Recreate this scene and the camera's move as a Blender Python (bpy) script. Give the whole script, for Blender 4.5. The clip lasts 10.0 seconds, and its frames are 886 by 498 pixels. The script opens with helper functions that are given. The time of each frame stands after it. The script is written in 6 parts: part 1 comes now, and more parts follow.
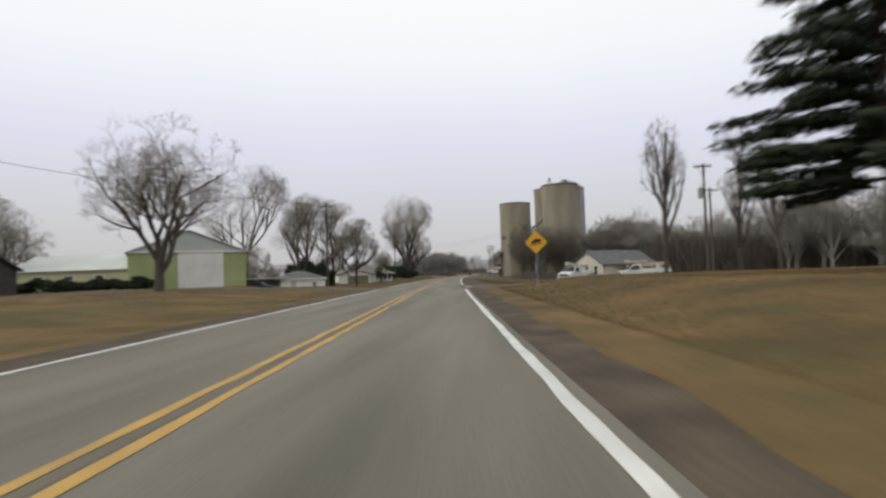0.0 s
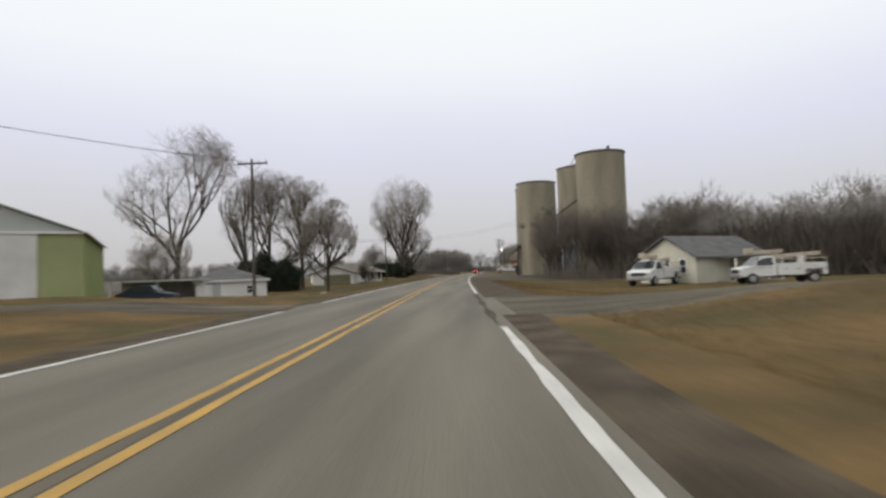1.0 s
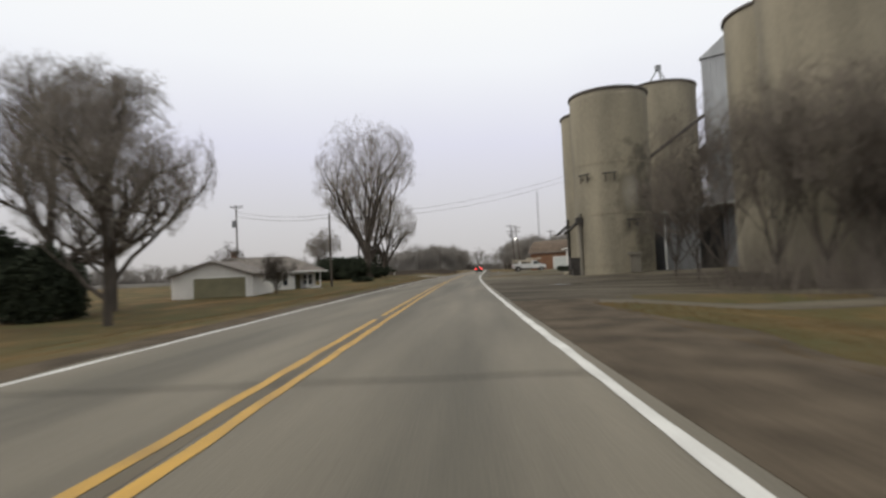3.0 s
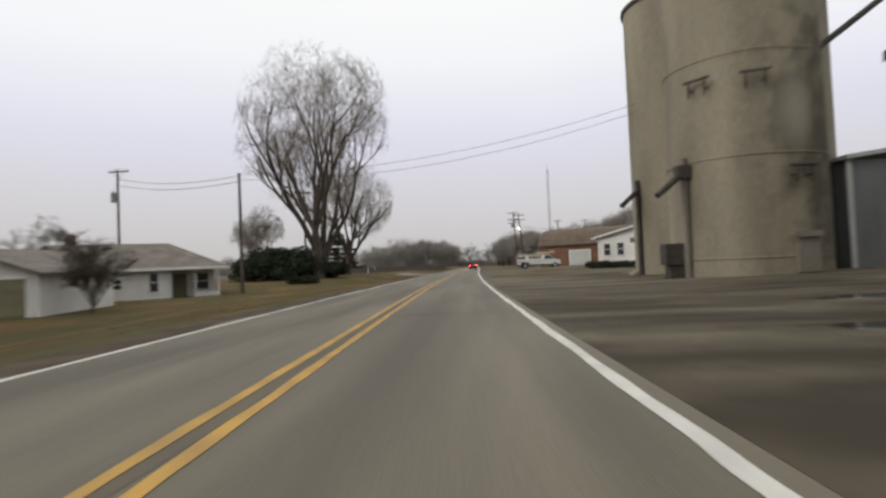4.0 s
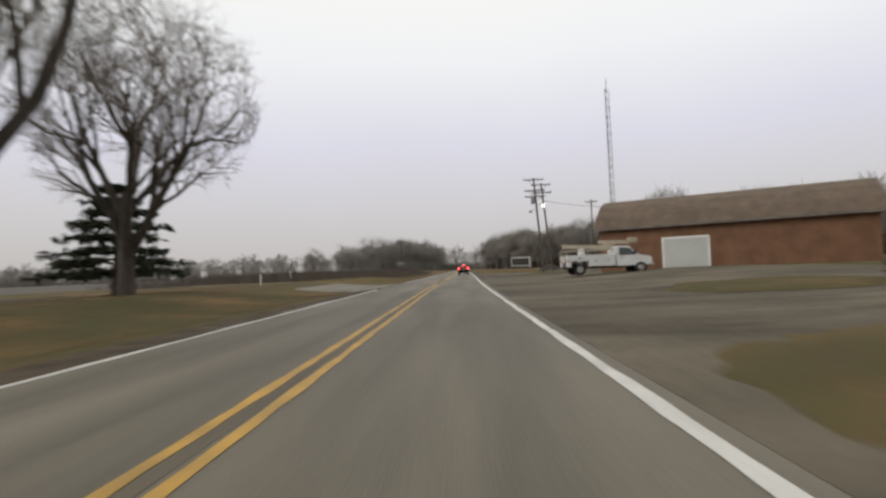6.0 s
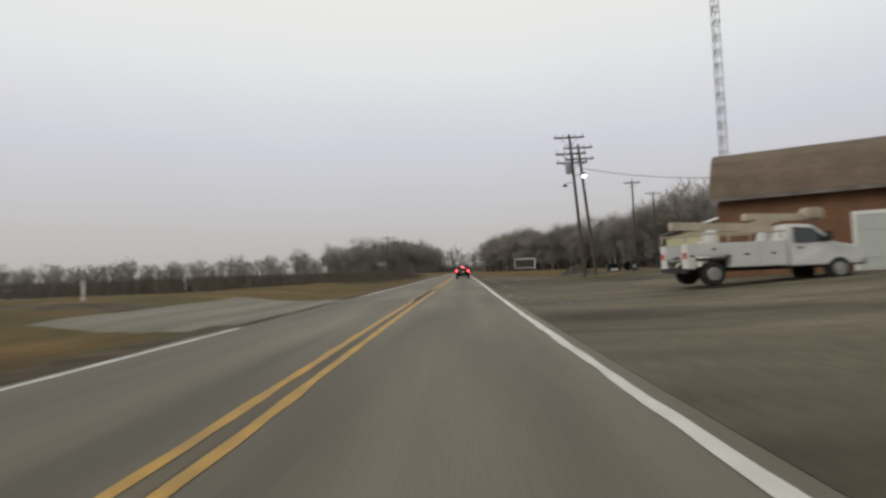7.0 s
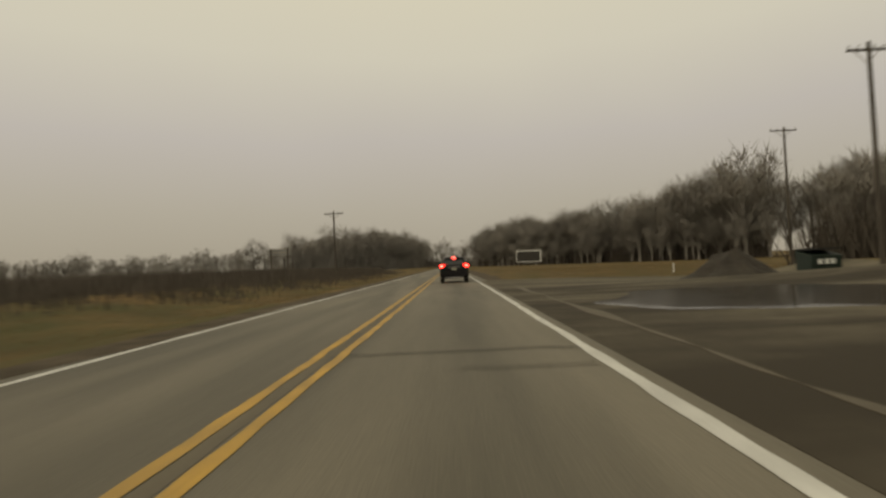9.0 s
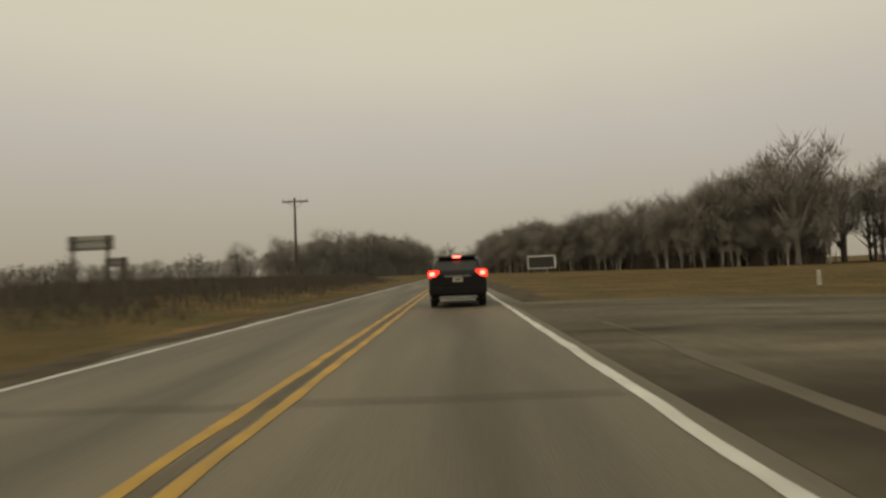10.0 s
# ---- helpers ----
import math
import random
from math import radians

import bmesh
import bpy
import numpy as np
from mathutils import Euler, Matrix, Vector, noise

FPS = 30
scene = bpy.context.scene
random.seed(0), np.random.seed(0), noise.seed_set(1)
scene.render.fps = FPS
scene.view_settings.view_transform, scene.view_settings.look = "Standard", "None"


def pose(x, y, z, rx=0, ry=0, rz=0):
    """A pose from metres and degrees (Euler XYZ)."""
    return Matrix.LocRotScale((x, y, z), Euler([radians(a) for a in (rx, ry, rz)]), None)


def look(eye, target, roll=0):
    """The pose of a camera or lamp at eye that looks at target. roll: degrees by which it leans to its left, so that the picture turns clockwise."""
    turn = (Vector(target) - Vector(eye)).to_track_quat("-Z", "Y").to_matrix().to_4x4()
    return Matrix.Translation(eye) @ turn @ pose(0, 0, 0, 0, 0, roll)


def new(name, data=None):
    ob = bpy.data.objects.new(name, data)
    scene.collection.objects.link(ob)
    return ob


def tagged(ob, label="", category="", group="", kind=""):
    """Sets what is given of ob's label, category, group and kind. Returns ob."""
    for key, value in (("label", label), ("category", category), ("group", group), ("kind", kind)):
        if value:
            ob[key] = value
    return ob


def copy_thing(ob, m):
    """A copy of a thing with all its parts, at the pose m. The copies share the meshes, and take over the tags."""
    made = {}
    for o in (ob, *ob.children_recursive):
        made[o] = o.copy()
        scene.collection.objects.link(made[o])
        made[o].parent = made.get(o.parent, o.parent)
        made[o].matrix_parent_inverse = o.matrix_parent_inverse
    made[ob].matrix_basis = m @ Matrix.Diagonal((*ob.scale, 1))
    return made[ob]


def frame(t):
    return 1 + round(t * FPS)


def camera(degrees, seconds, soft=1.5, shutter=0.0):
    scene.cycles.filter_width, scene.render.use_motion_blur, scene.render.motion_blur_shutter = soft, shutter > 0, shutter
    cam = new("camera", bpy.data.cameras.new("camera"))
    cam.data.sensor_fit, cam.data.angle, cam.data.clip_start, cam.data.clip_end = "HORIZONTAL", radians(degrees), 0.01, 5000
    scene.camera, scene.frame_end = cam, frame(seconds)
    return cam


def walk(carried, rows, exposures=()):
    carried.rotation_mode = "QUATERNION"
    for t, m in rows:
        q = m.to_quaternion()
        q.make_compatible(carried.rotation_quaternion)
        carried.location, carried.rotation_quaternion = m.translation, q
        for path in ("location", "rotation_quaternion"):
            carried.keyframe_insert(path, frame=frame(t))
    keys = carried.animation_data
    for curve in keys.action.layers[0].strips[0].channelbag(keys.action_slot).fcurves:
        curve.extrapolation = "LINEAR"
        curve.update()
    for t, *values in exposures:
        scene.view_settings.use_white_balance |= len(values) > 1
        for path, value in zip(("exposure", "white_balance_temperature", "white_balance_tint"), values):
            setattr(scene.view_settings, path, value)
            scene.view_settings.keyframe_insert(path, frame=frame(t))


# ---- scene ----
cam = camera(76.0, 10.0, soft=2.6, shutter=0.5)
PATH = [
    (0, (9.119, 0.686, 1.134), (8.971, 2.679, 1.221), -1.87),
    (0.5, (8.249, 14.920, 1.172), (8.092, 16.912, 1.260), -1.94),
    (1, (7.435, 28.320, 1.172), (7.273, 30.312, 1.253), -2.00),
    (1.5, (6.624, 41.054, 1.151), (6.451, 43.046, 1.222), -2.50),
    (2, (5.804, 53.735, 1.121), (5.628, 55.726, 1.185), -2.62),
    (2.5, (5.015, 66.280, 1.055), (4.846, 68.272, 1.119), -2.36),
    (2.7, (4.714, 71.302, 1.145), (4.554, 73.294, 1.229), -2.59),
    (3.8, (3.296, 99.638, 1.125), (3.171, 101.633, 1.164), -2.25),
    (4, (3.098, 104.466, 1.138), (2.979, 106.461, 1.200), -2.43),
    (4.5, (2.633, 115.990, 1.139), (2.525, 117.986, 1.204), -2.36),
    (5, (2.276, 128.170, 1.192), (2.182, 130.166, 1.262), -2.36),
    (5.5, (1.996, 139.949, 1.120), (1.916, 141.946, 1.204), -2.40),
    (5.7, (1.918, 144.615, 1.154), (1.845, 146.613, 1.226), -2.46),
    (6.8, (1.672, 170.173, 1.152), (1.610, 172.171, 1.223), -2.53),
    (7, (1.644, 174.417, 1.164), (1.585, 176.415, 1.243), -2.45),
    (7.5, (1.589, 185.164, 1.160), (1.533, 187.162, 1.235), -2.33),
    (8, (1.537, 195.700, 1.154), (1.478, 197.698, 1.214), -2.45),
    (8.5, (1.549, 205.979, 1.182), (1.506, 207.978, 1.244), -2.78),
    (9, (1.633, 215.897, 1.150), (1.611, 217.896, 1.209), -2.60),
    (9.5, (1.723, 225.307, 1.176), (1.699, 227.305, 1.239), -2.79),
    (10, (1.795, 234.760, 1.154), (1.759, 236.758, 1.237), -2.39),
]
walk(cam, [(t, look(eye, target, roll)) for t, eye, target, roll in PATH],
     exposures=[(0.0, 0.18, 6650, 6), (5.0, 0.17, 6850, 8), (6.5, 0.05, 6900, 7), (7.4, -0.14, 6950, 5),
                (7.7, -0.21, 7150, 4), (8.0, -0.31, 8300, 3), (8.5, -0.44, 8700, 2), (9.2, -0.50, 9200, 1), (10.0, -0.50, 9200, 1)])

# ---- sky and sun: a closed overcast ----
SUN_ELEVATION, SUN_TURN = radians(36), radians(248)
world = bpy.data.worlds.new("overcast_sky")
scene.world = world
world.use_nodes = True
wn, wl = world.node_tree.nodes, world.node_tree.links
wn.clear()
w_out = wn.new("ShaderNodeOutputWorld")
w_sky = wn.new("ShaderNodeTexSky")
w_sky.sky_type, w_sky.sun_disc = "NISHITA", False
w_sky.sun_elevation, w_sky.sun_rotation = SUN_ELEVATION, SUN_TURN
w_sky.dust_density, w_sky.air_density = 4.0, 1.0
w_bg = wn.new("ShaderNodeBackground")
w_bg.inputs["Strength"].default_value = 0.10
w_cloud = wn.new("ShaderNodeBackground")
w_cloud.inputs["Strength"].default_value = 1.0
w_geo = wn.new("ShaderNodeTexCoord")
w_sep = wn.new("ShaderNodeSeparateXYZ")
w_ramp = wn.new("ShaderNodeValToRGB")
w_noise = wn.new("ShaderNodeTexNoise")
w_noise.inputs["Scale"].default_value = 1.6
w_noise.inputs["Detail"].default_value = 3.0
w_add = wn.new("ShaderNodeMath")
w_add.operation = "MULTIPLY_ADD"
w_add.inputs[1].default_value = 0.10
w_sub = wn.new("ShaderNodeMath")
w_sub.operation = "ADD"
w_sub.inputs[1].default_value = -0.05
wl.new(w_geo.outputs["Generated"], w_sep.inputs[0])
wl.new(w_geo.outputs["Generated"], w_noise.inputs["Vector"])
wl.new(w_noise.outputs["Fac"], w_add.inputs[0])
wl.new(w_sep.outputs["Z"], w_add.inputs[2])
wl.new(w_add.outputs[0], w_sub.inputs[0])
wl.new(w_sub.outputs[0], w_ramp.inputs[0])
ramp = w_ramp.color_ramp
ramp.elements[0].position, ramp.elements[0].color = 0.0, (0.50, 0.485, 0.50, 1)
ramp.elements[1].position, ramp.elements[1].color = 0.55, (0.93, 0.94, 0.94, 1)
for p_, c_ in ((0.10, (0.58, 0.575, 0.625, 1)), (0.22, (0.67, 0.675, 0.81, 1)), (0.36, (0.83, 0.85, 0.92, 1))):
    e_ = ramp.elements.new(p_)
    e_.color = c_
w_mix = wn.new("ShaderNodeMixShader")
w_mix.inputs[0].default_value = 0.94
wl.new(w_sky.outputs[0], w_bg.inputs["Color"])
wl.new(w_ramp.outputs[0], w_cloud.inputs["Color"])
wl.new(w_bg.outputs[0], w_mix.inputs[1])
wl.new(w_cloud.outputs[0], w_mix.inputs[2])
wl.new(w_mix.outputs[0], w_out.inputs["Surface"])
sun = new("sun", bpy.data.lights.new("sun", "SUN"))
sun.data.energy, sun.data.angle, sun.data.color = 1.0, radians(30), (1.0, 0.97, 0.93)
sun.matrix_world = look((0, 0, 60), (0 + 60 * math.sin(SUN_TURN) * -1, 60 * math.cos(SUN_TURN) * -1, 60 - 60 * math.tan(SUN_ELEVATION)))

# ---- materials ----
def mat(name, a, b=None, rough=0.8, scale=3.0, bump=0.0, metal=0.0, fine=40.0, stretch=(1, 1, 1), fleck=0.18, spec=None):
    """A surface of two tones mixed by a broad noise, with finer grain and relief; sizes in metres."""
    m = bpy.data.materials.new(name)
    m.use_nodes = True
    n, l = m.node_tree.nodes, m.node_tree.links
    s = n["Principled BSDF"]
    b = b or tuple(v * 0.75 for v in a)
    co = n.new("ShaderNodeTexCoord")
    mp = n.new("ShaderNodeMapping")
    mp.inputs["Scale"].default_value = stretch
    l.new(co.outputs["Object"], mp.inputs[0])
    n1, n2 = n.new("ShaderNodeTexNoise"), n.new("ShaderNodeTexNoise")
    n1.inputs["Scale"].default_value, n1.inputs["Detail"].default_value = 1.0 / scale, 5.0
    n2.inputs["Scale"].default_value, n2.inputs["Detail"].default_value = fine, 3.0
    for q in (n1, n2):
        l.new(mp.outputs[0], q.inputs["Vector"])
    r1 = n.new("ShaderNodeValToRGB")
    r1.color_ramp.elements[0].position, r1.color_ramp.elements[1].position = 0.35, 0.68
    r1.color_ramp.elements[0].color, r1.color_ramp.elements[1].color = (*b, 1), (*a, 1)
    l.new(n1.outputs["Fac"], r1.inputs[0])
    ml = n.new("ShaderNodeMix")
    ml.data_type, ml.blend_type = "RGBA", "OVERLAY"
    ml.inputs[0].default_value = fleck * 2
    l.new(r1.outputs[0], ml.inputs[6])
    l.new(n2.outputs["Fac"], ml.inputs[7])
    l.new(ml.outputs[2], s.inputs["Base Color"])
    s.inputs["Roughness"].default_value, s.inputs["Metallic"].default_value = rough, metal
    if spec is not None:
        s.inputs["Specular IOR Level"].default_value = spec
    if bump:
        bp = n.new("ShaderNodeBump")
        bp.inputs["Strength"].default_value, bp.inputs["Distance"].default_value = bump, 0.02
        l.new(n2.outputs["Fac"], bp.inputs["Height"])
        l.new(bp.outputs[0], s.inputs["Normal"])
    return m


def glow(name, color, strength):
    m = bpy.data.materials.new(name)
    m.use_nodes = True
    s = m.node_tree.nodes["Principled BSDF"]
    s.inputs["Base Color"].default_value = (*color, 1)
    s.inputs["Emission Color"].default_value = (*color, 1)
    s.inputs["Emission Strength"].default_value = strength
    return m


M_ASPHALT = mat("worn_asphalt", (0.168, 0.147, 0.113), (0.088, 0.078, 0.060), 0.72, 2.0, 0.3, fine=45, stretch=(1.6, 0.13, 1), fleck=0.26, spec=0.35)
M_TAR = mat("crack_sealant", (0.045, 0.040, 0.033), (0.030, 0.027, 0.023), 0.75, 0.5, 0.2, spec=0.2)
def patchy(m, tone, ranges, sx=0.16, sy=0.55):
    """Adds ragged areas of another tone; ranges: stations along the road between which they lie closer."""
    n, l = m.node_tree.nodes, m.node_tree.links
    s = n["Principled BSDF"]
    paint = s.inputs["Base Color"].links[0].from_socket
    co, sep, mp = n.new("ShaderNodeTexCoord"), n.new("ShaderNodeSeparateXYZ"), n.new("ShaderNodeMapping")
    mp.inputs["Scale"].default_value = (sx, sy, 1)
    l.new(co.outputs["Object"], sep.inputs[0])
    l.new(co.outputs["Object"], mp.inputs[0])
    damp = n.new("ShaderNodeTexNoise")
    damp.inputs["Scale"].default_value, damp.inputs["Detail"].default_value, damp.inputs["Roughness"].default_value = 0.8, 9.0, 0.66
    l.new(mp.outputs[0], damp.inputs["Vector"])
    total = damp.outputs["Fac"]
    for y0, y1, y2, y3, more in ranges:
        up, down, both = n.new("ShaderNodeMapRange"), n.new("ShaderNodeMapRange"), n.new("ShaderNodeMath")
        up.inputs["From Min"].default_value, up.inputs["From Max"].default_value = y0, y1
        down.inputs["From Min"].default_value, down.inputs["From Max"].default_value = y2, y3
        down.inputs["To Min"].default_value, down.inputs["To Max"].default_value = more, 0.0
        l.new(sep.outputs["Y"], up.inputs["Value"])
        l.new(sep.outputs["Y"], down.inputs["Value"])
        both.operation = "MULTIPLY_ADD"
        l.new(up.outputs[0], both.inputs[0])
        l.new(down.outputs[0], both.inputs[1])
        l.new(total, both.inputs[2])
        total = both.outputs[0]
    step = n.new("ShaderNodeMapRange")
    step.inputs["From Min"].default_value, step.inputs["From Max"].default_value = 0.50, 0.68
    l.new(total, step.inputs["Value"])
    mx = n.new("ShaderNodeMix")
    mx.data_type = "RGBA"
    l.new(step.outputs[0], mx.inputs[0])
    l.new(paint, mx.inputs[6])
    mx.inputs[7].default_value = (*tone, 1)
    l.new(mx.outputs[2], s.inputs["Base Color"])
    return m


M_GRAVEL = patchy(mat("damp_gravel", (0.160, 0.138, 0.104), (0.082, 0.070, 0.053), 0.88, 2.6, 0.5, fine=14, stretch=(0.35, 0.8, 1), spec=0.1, fleck=0.32), (0.046, 0.038, 0.029), ((96, 103, 121, 131, 0.12), (206, 213, 236, 246, 0.12)))
M_SHOULDER = mat("dark_gravel_shoulder", (0.108, 0.085, 0.062), (0.052, 0.041, 0.030), 0.9, 0.9, 0.5, fine=16, fleck=0.3, spec=0.08)
M_GRASS = patchy(mat("winter_grass", (0.165, 0.106, 0.048), (0.078, 0.058, 0.028), 0.95, 3.4, 0.6, fine=9, spec=0.1), (0.074, 0.068, 0.030), ((52, 75, 225, 300, 0.08),), 0.35, 0.2)
M_BLADES = mat("dry_grass_blades", (0.165, 0.110, 0.046), (0.10, 0.068, 0.030), 0.95, 4.0, spec=0.1)
M_SOIL = mat("ploughed_field", (0.075, 0.062, 0.048), (0.045, 0.038, 0.030), 0.95, 5.0, 0.6, fine=3, stretch=(0.25, 1.5, 1))
M_WHITE_LINE = mat("white_road_paint", (0.62, 0.61, 0.58), (0.45, 0.44, 0.42), 0.65, 0.6, 0.1, fine=25)
M_YELLOW_LINE = mat("yellow_road_paint", (0.50, 0.285, 0.045), (0.30, 0.18, 0.045), 0.65, 0.5, 0.1, fine=25)
M_CONCRETE = mat("stained_concrete", (0.315, 0.278, 0.205), (0.180, 0.160, 0.120), 0.9, 3.2, 0.35, fine=14, stretch=(1, 1, 0.22))
M_CONCRETE_DARK = mat("dark_stained_concrete", (0.21, 0.19, 0.155), (0.13, 0.12, 0.10), 0.9, 1.6, 0.3, fine=14, stretch=(1, 1, 0.2))
M_RIM = mat("rusty_roof_edge", (0.10, 0.085, 0.07), (0.06, 0.05, 0.045), 0.8, 0.8)
M_GALV = mat("galvanised_sheet", (0.30, 0.31, 0.32), (0.20, 0.205, 0.215), 0.5, 2.0, 0.1, metal=0.5, stretch=(1, 1, 0.3))
M_DARK_METAL = mat("dark_rusty_metal", (0.07, 0.062, 0.055), (0.04, 0.036, 0.033), 0.7, 0.4, 0.2, metal=0.3)
M_SIDING = mat("white_siding", (0.74, 0.73, 0.70), (0.62, 0.61, 0.58), 0.7, 1.5, 0.05)
M_TRIM = mat("white_trim", (0.78, 0.78, 0.76), (0.68, 0.68, 0.66), 0.6, 1.0)
M_ROOF = mat("grey_brown_shingles", (0.19, 0.165, 0.145), (0.12, 0.105, 0.095), 0.9, 0.8, 0.4, fine=10)
M_ROOF_GREY = mat("dark_grey_shingles", (0.115, 0.112, 0.115), (0.075, 0.073, 0.075), 0.9, 0.8, 0.4, fine=10)
M_ROOF_METAL = mat("pale_metal_roof", (0.50, 0.52, 0.50), (0.42, 0.44, 0.42), 0.55, 3.0, metal=0.2)
M_GREEN_METAL = mat("olive_green_sheet", (0.37, 0.41, 0.20), (0.31, 0.345, 0.165), 0.6, 2.0)
M_CREAM = mat("cream_siding", (0.56, 0.53, 0.44), (0.46, 0.44, 0.37), 0.75, 1.5, 0.05)
M_OLIVE = mat("olive_door", (0.22, 0.205, 0.125), (0.17, 0.16, 0.10), 0.7, 1.0)
M_BRICK = mat("red_brown_brick", (0.215, 0.112, 0.062), (0.150, 0.076, 0.045), 0.9, 1.2, 0.3, fine=12)
M_BROWN_ROOF = mat("brown_mansard_shingles", (0.130, 0.093, 0.066), (0.088, 0.063, 0.046), 0.9, 1.0, 0.3, fine=10)
M_YELLOW_WALL = mat("pale_yellow_block", (0.52, 0.49, 0.32), (0.44, 0.41, 0.27), 0.8, 1.5, 0.1)
M_GLASS = mat("dark_window_glass", (0.035, 0.04, 0.045), (0.025, 0.03, 0.032), 0.12, 1.0)
M_WOOD = mat("weathered_pole_wood", (0.095, 0.078, 0.062), (0.060, 0.050, 0.042), 0.9, 0.6, 0.4, stretch=(3, 3, 0.2))
M_BARK = mat("grey_brown_bark", (0.085, 0.069, 0.056), (0.050, 0.041, 0.034), 0.95, 0.5, 0.5, fine=14, stretch=(2, 2, 0.5))
M_TWIG = mat("bare_twigs", (0.26, 0.228, 0.195), (0.19, 0.165, 0.138), 0.95, 2.0)
# Bark brown lightened so that distance haze sits in the base colour.
M_HAZY_WOODS = mat("hazy_bare_woods", (0.245, 0.224, 0.202), (0.175, 0.160, 0.145), 0.95, 8.0)
M_NEEDLE = mat("dark_evergreen", (0.042, 0.050, 0.031), (0.022, 0.028, 0.018), 0.9, 1.0, spec=0.15)
M_SHRUB = mat("brown_bare_shrub", (0.105, 0.086, 0.070), (0.066, 0.054, 0.044), 0.95, 1.5)
M_SCRUB = mat("grey_brown_scrub", (0.165, 0.138, 0.115), (0.110, 0.092, 0.077), 0.95, 1.5)
M_WIRE = mat("black_cable", (0.03, 0.03, 0.03), None, 0.6)
M_CAR_WHITE = mat("white_vehicle_paint", (0.66, 0.66, 0.65), (0.58, 0.58, 0.57), 0.35, 1.5)
M_CAR_DARK = mat("black_vehicle_paint", (0.014, 0.013, 0.014), (0.010, 0.009, 0.010), 0.3, 2.0, spec=0.25)
M_CAR_BLUE = mat("dark_blue_vehicle_paint", (0.035, 0.05, 0.085), None, 0.35, 2.0)
M_CAR_GREY = mat("dark_grey_vehicle_paint", (0.045, 0.047, 0.05), None, 0.35, 2.0)
M_TYRE = mat("tyre_rubber", (0.022, 0.022, 0.022), None, 0.85, 0.5)
M_CHROME = mat("bright_metal", (0.55, 0.55, 0.55), None, 0.3, 0.5, metal=0.9)
M_TAN = mat("tan_boom_paint", (0.46, 0.40, 0.31), (0.36, 0.31, 0.24), 0.6, 0.5)
M_SIGN = mat("amber_sign_face", (0.75, 0.38, 0.015), (0.68, 0.34, 0.015), 0.45, 1.0)
M_BLACK = mat("black_paint", (0.018, 0.018, 0.018), None, 0.6)
M_PLATE = mat("pale_plate", (0.62, 0.60, 0.48), None, 0.5)
M_GREEN_BIN = mat("dark_green_steel", (0.014, 0.027, 0.020), (0.010, 0.020, 0.015), 0.6, 0.6)
M_EARTH = mat("dark_earth_heap", (0.042, 0.034, 0.027), (0.026, 0.021, 0.017), 0.95, 0.8, 0.6, fine=6)
M_SIGN_BACK = mat("sign_aluminium", (0.40, 0.37, 0.33), (0.33, 0.31, 0.28), 0.5, 0.8, metal=0.3)
M_TAIL = glow("lit_tail_lamp", (1.0, 0.02, 0.02), 7.0)
M_TAIL_CORE = glow("lit_brake_core", (1.0, 0.09, 0.09), 14.0)
M_REFLECT = mat("red_reflector", (0.65, 0.12, 0.08), None, 0.3)
M_LAMP = glow("lit_yard_lamp", (1.0, 0.97, 0.85), 10.0)
M_RIDGE = mat("pale_gravel_ridge", (0.112, 0.094, 0.070), (0.080, 0.065, 0.046), 0.9, 0.8, 0.4, fine=20)
M_SEAM = mat("dirty_centre_seam", (0.130, 0.106, 0.072), (0.075, 0.062, 0.044), 0.8, 1.2, 0.3, stretch=(1, 0.3, 1))
M_WORN = mat("dark_worn_seam", (0.088, 0.072, 0.052), (0.050, 0.042, 0.032), 0.85, 0.5, 0.3, stretch=(1, 0.3, 1), spec=0.2)
M_BROWN_BOX = mat("brown_painted_wood", (0.10, 0.082, 0.045), (0.07, 0.057, 0.032), 0.8, 0.8)
M_WATER = mat("puddle_water", (0.036, 0.030, 0.022), (0.022, 0.018, 0.013), 0.12, 3.0, spec=0.18)

